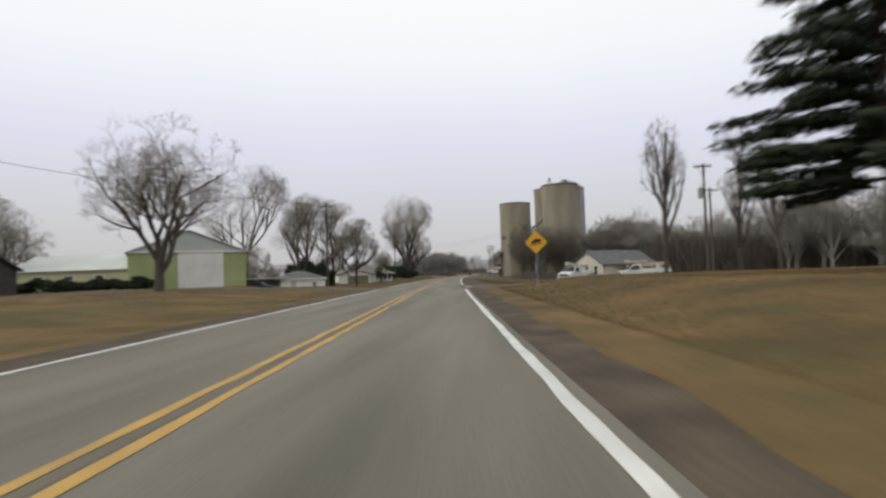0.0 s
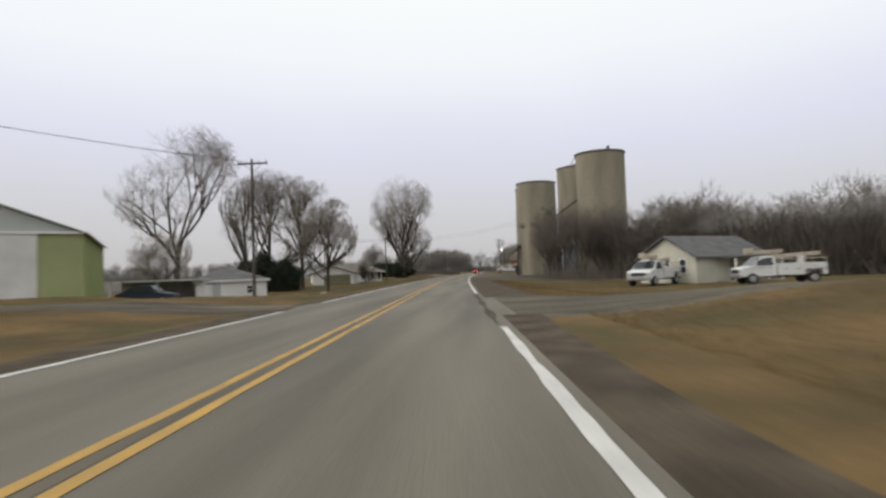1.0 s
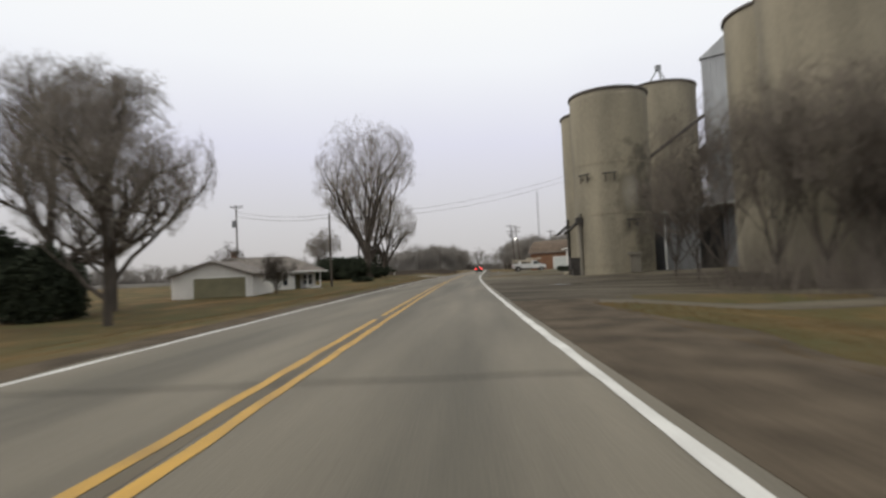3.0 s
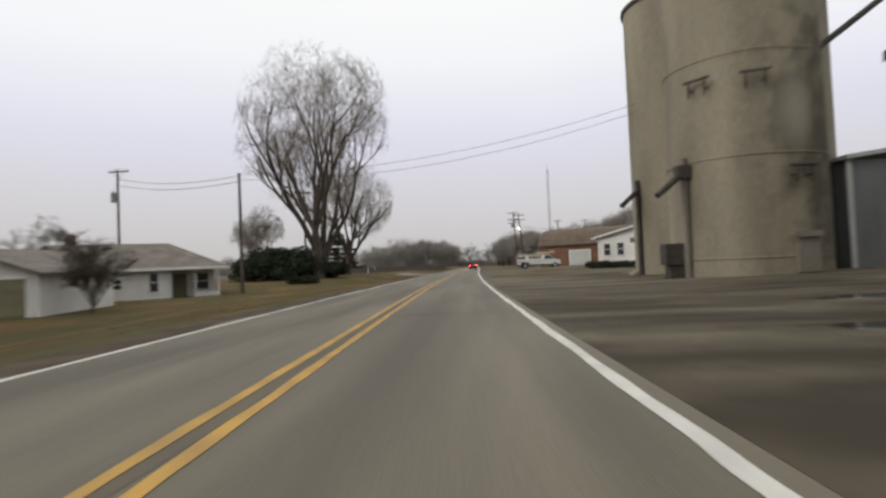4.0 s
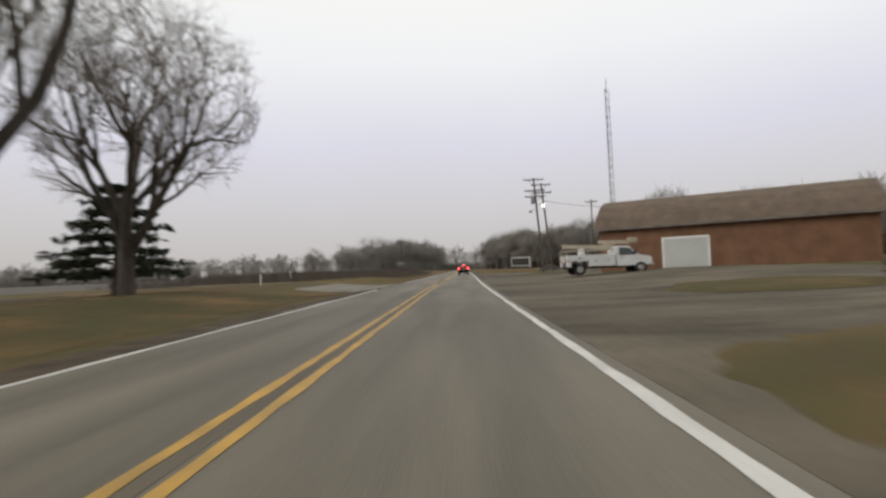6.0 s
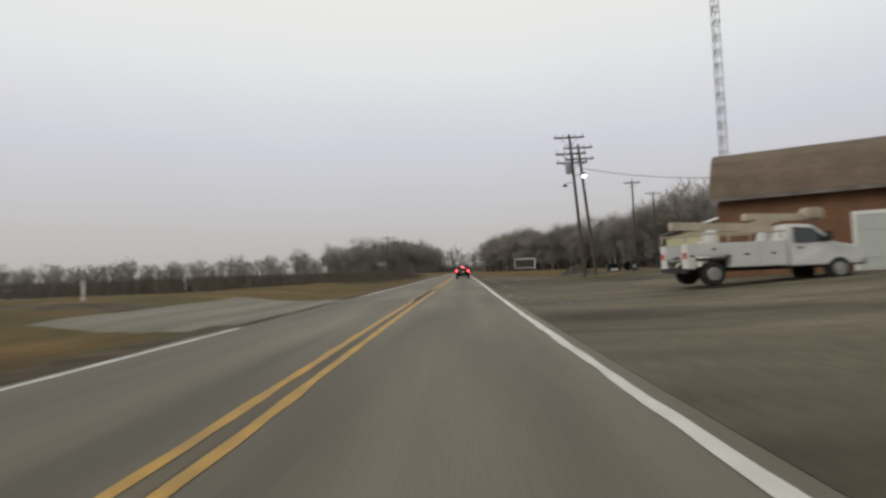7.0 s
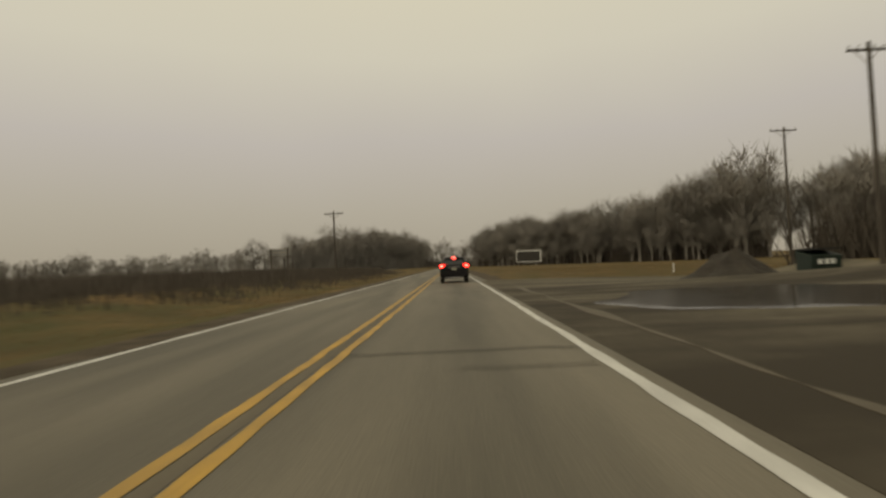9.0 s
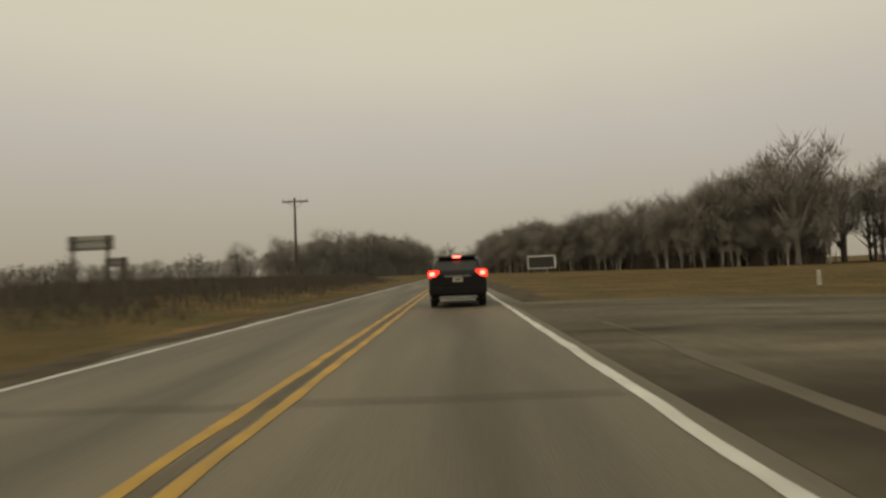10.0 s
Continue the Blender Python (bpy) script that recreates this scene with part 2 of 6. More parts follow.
def stained_wall(name, base, dark_at, dark_size, pale_at, pale_size):
    """The concrete of one silo, with a wide dark rain stain and a pale patched spot; places in the silo's own metres."""
    m = base.copy()
    m.name = name
    n, l = m.node_tree.nodes, m.node_tree.links
    s = n["Principled BSDF"]
    paint = s.inputs["Base Color"].links[0].from_socket
    co = n.new("ShaderNodeTexCoord")
    wob = n.new("ShaderNodeTexNoise")
    wob.inputs["Scale"].default_value, wob.inputs["Detail"].default_value = 0.9, 8.0
    l.new(co.outputs["Object"], wob.inputs["Vector"])
    for spot, size, color, strength in ((dark_at, dark_size, (0.085, 0.074, 0.056, 1), 0.85), (pale_at, pale_size, (0.50, 0.47, 0.40, 1), 0.4)):
        mp = n.new("ShaderNodeMapping")
        mp.inputs["Location"].default_value = [-spot[i] / size[i] for i in range(3)]
        mp.inputs["Scale"].default_value = [1 / v for v in size]
        l.new(co.outputs["Object"], mp.inputs[0])
        far = n.new("ShaderNodeVectorMath")
        far.operation = "LENGTH"
        l.new(mp.outputs[0], far.inputs[0])
        add = n.new("ShaderNodeMath")
        add.operation = "MULTIPLY_ADD"
        add.inputs[1].default_value = 2.6
        l.new(wob.outputs["Fac"], add.inputs[0])
        l.new(far.outputs["Value"], add.inputs[2])
        ramp_ = n.new("ShaderNodeMapRange")
        ramp_.inputs["From Min"].default_value, ramp_.inputs["From Max"].default_value = 1.75, 2.5
        ramp_.inputs["To Min"].default_value, ramp_.inputs["To Max"].default_value = strength, 0.0
        l.new(add.outputs[0], ramp_.inputs["Value"])
        mx = n.new("ShaderNodeMix")
        mx.data_type = "RGBA"
        l.new(ramp_.outputs[0], mx.inputs[0])
        l.new(paint, mx.inputs[6])
        mx.inputs[7].default_value = color
        paint = mx.outputs[2]
    l.new(paint, s.inputs["Base Color"])
    return m


M_MID_WALL = stained_wall("rain_stained_concrete", M_CONCRETE, (2.5, -2.6, 6.5), (3.0, 3.0, 5.6), (0.9, -3.4, 7.4), (0.8, 1.0, 1.5))

# ---- builders ----
def add_box(bm, x0, x1, y0, y1, z0, z1, m=None):
    v = [bm.verts.new(c) for c in ((x0, y0, z0), (x1, y0, z0), (x1, y1, z0), (x0, y1, z0), (x0, y0, z1), (x1, y0, z1), (x1, y1, z1), (x0, y1, z1))]
    if m is not None:
        for q in v:
            q.co = m @ q.co
    for f in ((3, 2, 1, 0), (4, 5, 6, 7), (0, 1, 5, 4), (1, 2, 6, 5), (2, 3, 7, 6), (3, 0, 4, 7)):
        bm.faces.new([v[i] for i in f])
    return v


def add_tube(bm, p, q, r0, r1=None, seg=8, caps=True):
    p, q = Vector(p), Vector(q)
    r1 = r0 if r1 is None else r1
    rot = (q - p).to_track_quat("Z", "Y").to_matrix()
    rings = []
    for c, r in ((p, r0), (q, r1)):
        rings.append([bm.verts.new(c + rot @ Vector((r * math.cos(a), r * math.sin(a), 0))) for a in [2 * math.pi * i / seg for i in range(seg)]])
    for i in range(seg):
        j = (i + 1) % seg
        bm.faces.new((rings[0][i], rings[0][j], rings[1][j], rings[1][i]))
    if caps:
        bm.faces.new(rings[0][::-1])
        bm.faces.new(rings[1])


def add_lathe(bm, profile, seg=48, at=(0, 0, 0)):
    rings = []
    for r, z in profile:
        rings.append([bm.verts.new((at[0] + r * math.cos(2 * math.pi * i / seg), at[1] + r * math.sin(2 * math.pi * i / seg), at[2] + z)) for i in range(seg)])
    for a, b in zip(rings, rings[1:]):
        for i in range(seg):
            j = (i + 1) % seg
            bm.faces.new((a[i], a[j], b[j], b[i]))
    bm.faces.new(rings[-1])


def add_prism(bm, pts, axis, a, b):
    """A polygon drawn in two coordinates, pushed from a to b along the third axis."""
    def put(u, v, w):
        return {"x": (w, u, v), "y": (u, w, v), "z": (u, v, w)}[axis]
    f0 = [bm.verts.new(put(u, v, a)) for u, v in pts]
    f1 = [bm.verts.new(put(u, v, b)) for u, v in pts]
    n = len(pts)
    for i in range(n):
        bm.faces.new((f0[i], f0[(i + 1) % n], f1[(i + 1) % n], f1[i]))
    bm.faces.new(f0[::-1])
    bm.faces.new(f1)


def link(name, bm, material, smooth=False):
    bmesh.ops.recalc_face_normals(bm, faces=bm.faces)
    me = bpy.data.meshes.new(name)
    bm.to_mesh(me)
    bm.free()
    me.materials.append(material)
    if smooth:
        me.shade_smooth()
    return new(name, me)


def part(name, bm, material, parent, label="", smooth=False):
    ob = link(name, bm, material, smooth)
    ob.parent = parent
    return tagged(ob, label)


# The site is set out along a straight road and then laid along the road's long gentle bend.
def bend(y):
    """Sideways offset of the road's centre at a station, and its slope there."""
    k = max(0.0, 1 - y / 150)
    hump = -0.28 * math.exp(-((y - 188) / 32) ** 2)
    return 6.74 * k ** 1.5 + hump, -1.5 * 6.74 / 150 * k ** 0.5 - 2 * (y - 188) / 32 ** 2 * hump


def at_site(x, y):
    off, slope = bend(y)
    n = math.hypot(1, slope)
    return off + x / n, y - x * slope / n


def on_site(m):
    """A pose on the set-out plan, moved and turned to its place along the bend."""
    p = m.to_translation()
    x, y = at_site(p.x, p.y)
    turn = Matrix.Rotation(-math.atan(bend(p.y)[1]), 4, "Z")
    return Matrix.Translation((x, y, p.z)) @ turn @ Matrix.Translation(-p) @ m


def raw(name, verts, faces, material, parent=None):
    me = bpy.data.meshes.new(name)
    if parent is None:
        q = np.array(verts, float)
        k = np.maximum(0.0, 1 - q[:, 1] / 150)
        hump = -0.28 * np.exp(-((q[:, 1] - 188) / 32) ** 2)
        slope = -1.5 * 6.74 / 150 * k ** 0.5 - 2 * (q[:, 1] - 188) / 32 ** 2 * hump
        n = np.hypot(1, slope)
        verts = np.stack([6.74 * k ** 1.5 + hump + q[:, 0] / n, q[:, 1] - q[:, 0] * slope / n, q[:, 2]], 1).tolist()
    me.from_pydata(verts, [], faces)
    me.materials.append(material)
    ob = new(name, me)
    ob.parent = parent
    return ob


def thing(name, m, label, category, group=""):
    ob = new(name)
    ob.empty_display_size = 0.3
    ob.matrix_basis = on_site(m)
    return tagged(ob, label, category, group)


def pieces(name, rows, material, parent):
    """Boxes that are each a part of their own."""
    for r in rows:
        bm = bmesh.new()
        add_box(bm, *r)
        part(name, bm, material, parent)


def boxes(name, rows, material, parent, label=""):
    bm = bmesh.new()
    for r in rows:
        add_box(bm, *r)
    return part(name, bm, material, parent, label)


# ---- ground ----
def ease(a, b, v):
    t = min(1.0, max(0.0, (v - a) / (b - a)))
    return t * t * (3 - 2 * t)


def land(x, y):
    """Height of the land beside the road."""
    d = abs(x)
    if x > 0:
        far = 0.75 + (-0.5 - 0.75) * ease(38, 62, y) + 0.75 * ease(95, 130, y) + 0.25 * ease(165, 200, y)
        far -= 0.8 * ease(237, 247, y) * (1 - ease(21.5, 24.5, x) * (1 - ease(250, 258, y)))
    else:
        far = 0.35 + (-0.9 - 0.35) * ease(58, 78, y) + 0.75 * ease(108, 142, y) + 0.75 * ease(140, 168, y)
        if x < -18 and y < 80:
            far += 0.2
    side = far * ease(5.5, 12.5 if x < 0 or y < 100 else 21.0, d)
    side += 1.2 * ease(60, 400, d)
    hollow = 1 - ease(0.9, 1.7, math.hypot((x - 10.0) / 6.0, (y - 231.5) / 5.6))
    side += (min(side, 0.05) - side) * hollow
    bumps = 0.09 * noise.noise(Vector((x * 0.12, y * 0.12, 0))) + 0.035 * noise.noise(Vector((x * 0.6, y * 0.6, 3)))
    if 3 < x < 25 and 94 < y < 258:
        bumps *= 0.15
    return side + bumps * ease(5.0, 9.0, d) * (1 - hollow) - 0.03


def spread(lo, hi, near, steps):
    """Coordinates that stand close together in the middle and far apart outside."""
    out = list(near)
    step = abs(near[-1] - near[-2])
    while out[-1] < hi:
        step *= steps
        out.append(min(hi, out[-1] + step))
    step = abs(near[1] - near[0])
    while out[0] > lo:
        step *= steps
        out.insert(0, max(lo, out[0] - step))
    return out


GX = spread(-2500, 2500, [-40 + i for i in range(81)], 1.25)
GY = spread(-400, 3500, [-20 + 1.5 * i for i in range(215)], 1.25)
gv, gf = [], []
for y in GY:
    for x in GX:
        gv.append((x, y, land(x, y) if abs(x) > 3.9 else -0.12))
nx = len(GX)
gf = [(j * nx + i, j * nx + i + 1, (j + 1) * nx + i + 1, (j + 1) * nx + i) for j in range(len(GY) - 1) for i in range(nx - 1)]
ground = raw("ground", gv, gf, M_GRASS)
tagged(ground, "brown and olive winter grass beside the road", "ground", kind="structure")
ground.data.shade_smooth()


def strip(name, x0, x1, y0, y1, z, material, label, category, nx=2, step=4.0, fit=False, wob=0.0, kind="structure"):
    """A flat sheet along the road, or one that follows the land."""
    ny = max(1, int((y1 - y0) / step))
    v, f = [], []
    for j in range(ny + 1):
        y = y0 + (y1 - y0) * j / ny
        for i in range(-1, nx + 2):
            k = min(1.0, max(0.0, i / nx))
            skirt = 0.05 if i < 0 or i > nx or j in (0, ny) else 0.0
            w0 = wob * noise.noise(Vector((x0, y * 0.3, 5))) if wob else 0
            w1 = wob * noise.noise(Vector((x1, y * 0.3, 9))) if wob else 0
            w0, w1 = (0, w1) if abs(x0) < 4.7 else (w0, 0) if abs(x1) < 4.7 else (w0, w1)
            x = (x0 + w0) * (1 - k) + (x1 + w1) * k
            v.append((x, y, (land(x, y) + z if fit else z) - skirt))
    m = nx + 3
    f = [(j * m + i, j * m + i + 1, (j + 1) * m + i + 1, (j + 1) * m + i) for j in range(ny) for i in range(m - 1)]
    ob = raw(name, v, f, material)
    return tagged(ob, label, category, kind=kind)


road = strip("road", -4.15, 4.15, -400, 3000, 0.0, M_ASPHALT, "worn grey asphalt two-lane country road", "road", nx=8)
strip("road_shoulder", 3.66, 4.5, -200, 44, 0.036, M_SHOULDER, "dark gravel shoulder along the asphalt", "shoulder", nx=4, fit=True, wob=0.3, step=1.0)
strip("road_shoulder", 3.66, 6.3, 52, 99, 0.037, M_SHOULDER, "dark gravel shoulder along the asphalt", "shoulder", nx=6, fit=True, wob=0.6, step=1.0)
strip("road_shoulder", 4.1, 5.6, 255, 3000, 0.036, M_SHOULDER, "dark gravel shoulder along the asphalt", "shoulder", nx=4, fit=True, wob=0.5, step=2.0)
strip("road_shoulder", -4.55, -3.72, -200, 3000, 0.036, M_SHOULDER, "narrow dark gravel shoulder along the asphalt", "shoulder", nx=3, fit=True, wob=0.4, step=1.0)

# road markings: worn stripes with gaps where the paint is gone
def stripe(name, x, width, gaps, material, label):
    rng = random.Random(int(1000 + x * 10))
    v, f = [], []
    y, e0, e1 = -60.0, 0.0, 0.0
    while y < 900:
        step = 0.3 if y < 280 else 6.0
        w0 = 0.030 * noise.noise(Vector((x, y * 0.9, 2))) + rng.uniform(-0.008, 0.008)
        w1 = 0.030 * noise.noise(Vector((x, y * 0.9, 8))) + rng.uniform(-0.008, 0.008)
        if not any(a < y + step / 2 < b for a, b in gaps) and noise.noise(Vector((x * 3, y * 0.35, 4))) > -0.62:
            k = len(v)
            v += [(x - width / 2 + e0, y, 0.006), (x + width / 2 + e1, y, 0.006), (x - width / 2 + w0, y + step, 0.006), (x + width / 2 + w1, y + step, 0.006)]
            f.append((k, k + 1, k + 3, k + 2))
        e0, e1 = w0, w1
        y += step
    ob = raw(name, v, f, material)
    return tagged(ob, label, "road marking", kind="structure")


stripe("edge_line", 3.44, 0.15, [(40, 57.6)], M_WHITE_LINE, "worn white edge line on the asphalt")
stripe("edge_line", -3.5, 0.14, [(47.5, 53), (188, 206)], M_WHITE_LINE, "worn white edge line on the asphalt")
stripe("centre_line", -0.11, 0.13, [(198.0, 211.6)], M_YELLOW_LINE, "faded yellow centre line, one of a double pair")
stripe("centre_line", -0.25, 0.06, [(-90, 197.5), (212, 950)], M_YELLOW_LINE, "last worn rim of the yellow centre line")
stripe("centre_line", 0.21, 0.13, [(62.5, 63.5), (209.8, 212)], M_YELLOW_LINE, "faded yellow centre line, one of a double pair")

# seams and sealed cracks
def crack(points, w, z=0.004):
    v, f = [], []
    for i, (x, y) in enumerate(points):
        v += [(x - w * 0.2, y - w / 2, z), (x + w * 0.2, y + w / 2, z)]
    f = [(2 * i, 2 * i + 1, 2 * i + 3, 2 * i + 2) for i in range(len(points) - 1)]
    ob = raw("sealed_crack", v, f, M_TAR)
    tagged(ob, "dark sealed crack across the asphalt", "road crack", "sealed cracks", kind="structure")


for cy, x0, x1, w in ((223.5, 0.1, 3.4, 0.10), (222.2, 1.8, 3.3, 0.07), (198.6, -4.0, 0.2, 0.26), (200.2, 0.2, 3.0, 0.10), (209.2, 0.3, 3.2, 0.10), (212.1, -0.2, 3.8, 0.42), (59, -0.1, 3.3, 0.10), (170, -3, 3, 0.08), (118, 0.2, 3.4, 0.06), (85, -3.4, 3.4, 0.08), (240, -3.2, 3.3, 0.06)):
    crack([(x0 + (x1 - x0) * i / 12, cy + 0.12 * noise.noise(Vector((i * 0.7, cy, 0)))) for i in range(13)], w)

crack([(-3.60 + 0.08 * noise.noise(Vector((i * 0.5, 4, 0))), 188.2 + i * 0.9) for i in range(13)], 0.5)

# a long worn seam where the centre paint is gone
v_ = []
for i in range(31):
    yy = 196.0 + i * 0.55
    v_ += [(-0.17 + 0.04 * noise.noise(Vector((yy, 0, 2))), yy, 0.004), (0.06 + 0.05 * noise.noise(Vector((yy, 5, 2))), yy, 0.004)]
tagged(raw("sealed_crack", v_, [(2 * i, 2 * i + 1, 2 * i + 3, 2 * i + 2) for i in range(30)], M_WORN), "dark worn seam along the road's middle", "road crack", "sealed cracks", kind="structure")

v_ = []
for i in range(501):
    yy = -60 + i * 0.8
    a_, b_ = 0.04 * noise.noise(Vector((yy * 0.5, 1, 7))), 0.04 * noise.noise(Vector((yy * 0.5, 9, 7)))
    v_ += [(-0.03 + a_, yy, 0.003), (0.105 + b_, yy, 0.003)]
tagged(raw("centre_seam", v_, [(2 * i, 2 * i + 1, 2 * i + 3, 2 * i + 2) for i in range(500)], M_SEAM), "dirty dark seam between the yellow lines", "road seam", kind="structure")

v_ = []
for i in range(41):
    yy = 40.5 + i * 0.42
    v_ += [(3.28 + 0.10 * noise.noise(Vector((yy * 0.4, 0, 3))), yy, 0.004), (3.46 + 0.10 * noise.noise(Vector((yy * 0.4, 5, 3))), yy, 0.004)]
tagged(raw("sealed_crack", v_, [(2 * i, 2 * i + 1, 2 * i + 3, 2 * i + 2) for i in range(40)], M_WORN), "dark seam where the drive meets the road", "road crack", "sealed cracks", kind="structure")

# gravel yard, drives and fields
strip("gravel_yard", 3.70, 24.0, 96, 256, 0.036, M_GRAVEL, "wide damp grey gravel yard beside the road", "yard", nx=26, fit=True, wob=1.0, step=1.5)
strip("gravel_drive", 4.05, 40.0, 42, 54, 0.040, M_GRAVEL, "grey gravel drive leading off the road", "drive", nx=36, fit=True, wob=0.8, step=1.2)
strip("gravel_drive", -46.0, -4.05, 47.5, 53, 0.040, M_GRAVEL, "pale gravel drive to the metal barn", "drive", nx=40, fit=True, wob=0.5, step=1.2)
strip("asphalt_apron", -9.0, -3.9, 188, 203, 0.046, M_ASPHALT, "worn grey asphalt apron of a field drive", "drive", nx=6, fit=True, wob=0.4, step=1.2)
strip("gravel_drive", -60.0, -9.0, 192, 196, 0.04, M_SHOULDER, "dark gravel track into the fields", "drive", nx=40, fit=True, wob=0.4, step=1.2)
strip("gravel_drive", -60, -14, 176, 179, 0.06, M_GRAVEL, "pale gravel track past the bare trees", "drive", nx=30, fit=True, wob=0.3, step=1.0)
strip("gravel_ridge", 4.71, 4.84, 197, 247, 0.044, M_RIDGE, "pale loose gravel along the edge of the asphalt", "gravel", nx=2, fit=True, wob=0.3, step=0.5)
strip("field", -900, -17, 205, 2200, 0.06, M_SOIL, "dark ploughed winter field", "field", nx=60, fit=True, step=12)
strip("field", -900, -60, -100, 198, 0.08, M_SOIL, "dark ploughed winter field", "field", nx=60, fit=True, step=12)


def island(cx, cy, rx, ry, z, material, name, label, category, seed):
    """An irregular patch that follows the land."""
    n, rings = 40, 5
    v, f = [(cx, cy, land(cx, cy) + z)], []
    for k in range(1, rings + 1):
        for i in range(n):
            a = 2 * math.pi * i / n
            q = k / rings * (1 + 0.34 * noise.noise(Vector((math.cos(a) * 1.5, math.sin(a) * 1.5, seed))) + 0.16 * noise.noise(Vector((math.cos(a) * 5, math.sin(a) * 5, seed + 3))))
            x, y = cx + rx * q * math.cos(a), cy + ry * q * math.sin(a)
            v.append((x, y, land(x, y) + z * (1 if k < rings else 0.4)))
    f = [(0, 1 + i, 1 + (i + 1) % n) for i in range(n)]
    for k in range(rings - 1):
        b0, b1 = 1 + k * n, 1 + (k + 1) * n
        f += [(b0 + i, b1 + i, b1 + (i + 1) % n, b0 + (i + 1) % n) for i in range(n)]
    ob = raw(name, v, f, material)
    return tagged(ob, label, category, kind="structure")


island(13.0, 172, 3.6, 4.0, 0.12, M_GRASS, "grass_patch", "brown grass island in the gravel yard", "grass", 1)
island(7.4, 156, 3.2, 4.5, 0.10, M_GRASS, "grass_patch", "brown grass island in the gravel yard", "grass", 4)
island(11.8, 146.5, 2.0, 1.6, 0.10, M_GRASS, "grass_patch", "brown grass island in the gravel yard", "grass", 2)
island(13.5, 221.0, 5.5, 2.6, 0.12, M_GRASS, "grass_patch", "brown grass island round the leaning poles", "grass", 3)


def pool(cx, cy, rx, ry, seed):
    island(cx, cy, rx, ry, 0.045, M_WATER, "puddle", "shallow puddle of rain water on gravel", "puddle", seed)


pool(10.2, 230.6, 5.2, 4.8, 1.0)
pool(4.15, 196.0, 0.2, 0.5, 3.0)
pool(4.6, 194.8, 0.35, 0.4, 4.0)
pool(3.95, 198.7, 0.15, 0.7, 5.0)
pool(5.15, 192.4, 0.32, 0.4, 8.0)
pool(8.5, 113, 1.6, 0.5, 6.0)
pool(12.0, 118, 2.2, 0.6, 7.0)

# ---- silos ----
def silo(cx, cy, r, h, label, cone=0.0, wall=None, group="silos"):
    z0 = land(cx, cy) - 0.3
    t = thing("silo", pose(cx, cy, z0), label, "silo", group)
    bm = bmesh.new()
    prof, z = [(r + 0.03, 0)], 0.0
    rng = random.Random(int(cx * 10))
    while z < h - 1.3:
        z += rng.uniform(1.1, 1.35)
        prof += [(r, z - 0.06), (r, z - 0.03), (r - 0.006, z - 0.02), (r - 0.006, z - 0.01), (r, z), (r, z + 0.03)]
    prof += [(r, h - 0.25)]
    add_lathe(bm, prof, 72)
    part("wall", bm, wall or M_CONCRETE, t, smooth=True)
    bm = bmesh.new()
    add_lathe(bm, [(r, h - 0.25), (r + 0.14, h - 0.22), (r + 0.14, h - 0.04), (r - 0.1, h)], 56)
    part("rim", bm, M_RIM, t, "dark rusty roof edge")
    bm = bmesh.new()
    add_lathe(bm, [(r - 0.05, h - 0.02), (r * 0.5, h + 0.1 + cone * 0.5), (0.25, h + 0.15 + cone)], 40)
    part("roof", bm, M_RIM if not cone else M_GALV, t)
    return t, z0


tall, z_tall = silo(23.1, 111.2, 3.45, 18.1, "tall round grey concrete grain silo with stained wall")
bm = bmesh.new()
add_tube(bm, (1.1, -0.5, 18.1), (1.1, -0.5, 18.9), 0.16, 0.2)
add_tube(bm, (1.1, -0.5, 18.8), (1.25, -0.5, 19.1), 0.26, 0.12)
part("roof_vent", bm, M_DARK_METAL, tall)
silo(25.0, 119.2, 3.55, 18.4, "round concrete grain silo behind the tallest one")
MID_R = 3.5
mid, z_mid = silo(16.15, 132.8, MID_R, 17.0, "round concrete silo with dark rain stains by the road", wall=M_MID_WALL)
cone_silo, z_cone = silo(26.6, 150.0, 4.1, 22.3, "concrete silo with a low cone roof and a tripod", 1.0)
far_silo, z_far = silo(16.3, 140.1, 3.35, 17.0, "slender round concrete silo at the row's far end")
bm = bmesh.new()
for a in (0.4, 2.5, 4.6):
    add_tube(bm, (1.9 * math.cos(a), 1.9 * math.sin(a), 22.5), (0, 0, 24.9), 0.09)
add_box(bm, -0.3, 0.3, -0.3, 0.3, 24.7, 25.3)
part("tripod", bm, M_GALV, cone_silo)
# fittings of the roadside silo
for zz in (1.05, 5.6, 10.2):
    bm = bmesh.new()
    add_lathe(bm, [(MID_R, zz), (MID_R + 0.035, zz + 0.01), (MID_R + 0.035, zz + 0.06), (MID_R, zz + 0.07)], 72)
    bmesh.ops.delete(bm, geom=[q for q in bm.faces if len(q.verts) > 4], context="FACES_ONLY")
    part("hoop", bm, M_CONCRETE, mid)


def on_wall(r, a, z):
    return Vector((r * math.cos(a), r * math.sin(a), z))


for a0, z0_ in ((-2.5, 9.3), (-1.85, 9.2), (-1.37, 5.0)):
    bm = bmesh.new()
    for k in (-0.1, 0.1):
        add_tube(bm, on_wall(MID_R - 0.02, a0 + k, z0_ - 0.4), on_wall(MID_R + 0.33, a0 + k, z0_ - 0.4), 0.06)
        add_tube(bm, on_wall(MID_R + 0.3, a0 + k, z0_ - 0.75), on_wall(MID_R + 0.3, a0 + k, z0_), 0.05)
    add_tube(bm, on_wall(MID_R + 0.33, a0 - 0.16, z0_), on_wall(MID_R + 0.33, a0 + 0.16, z0_), 0.07)
    part("bracket", bm, M_DARK_METAL, mid, "rusty steel wall bracket")
bm = bmesh.new()
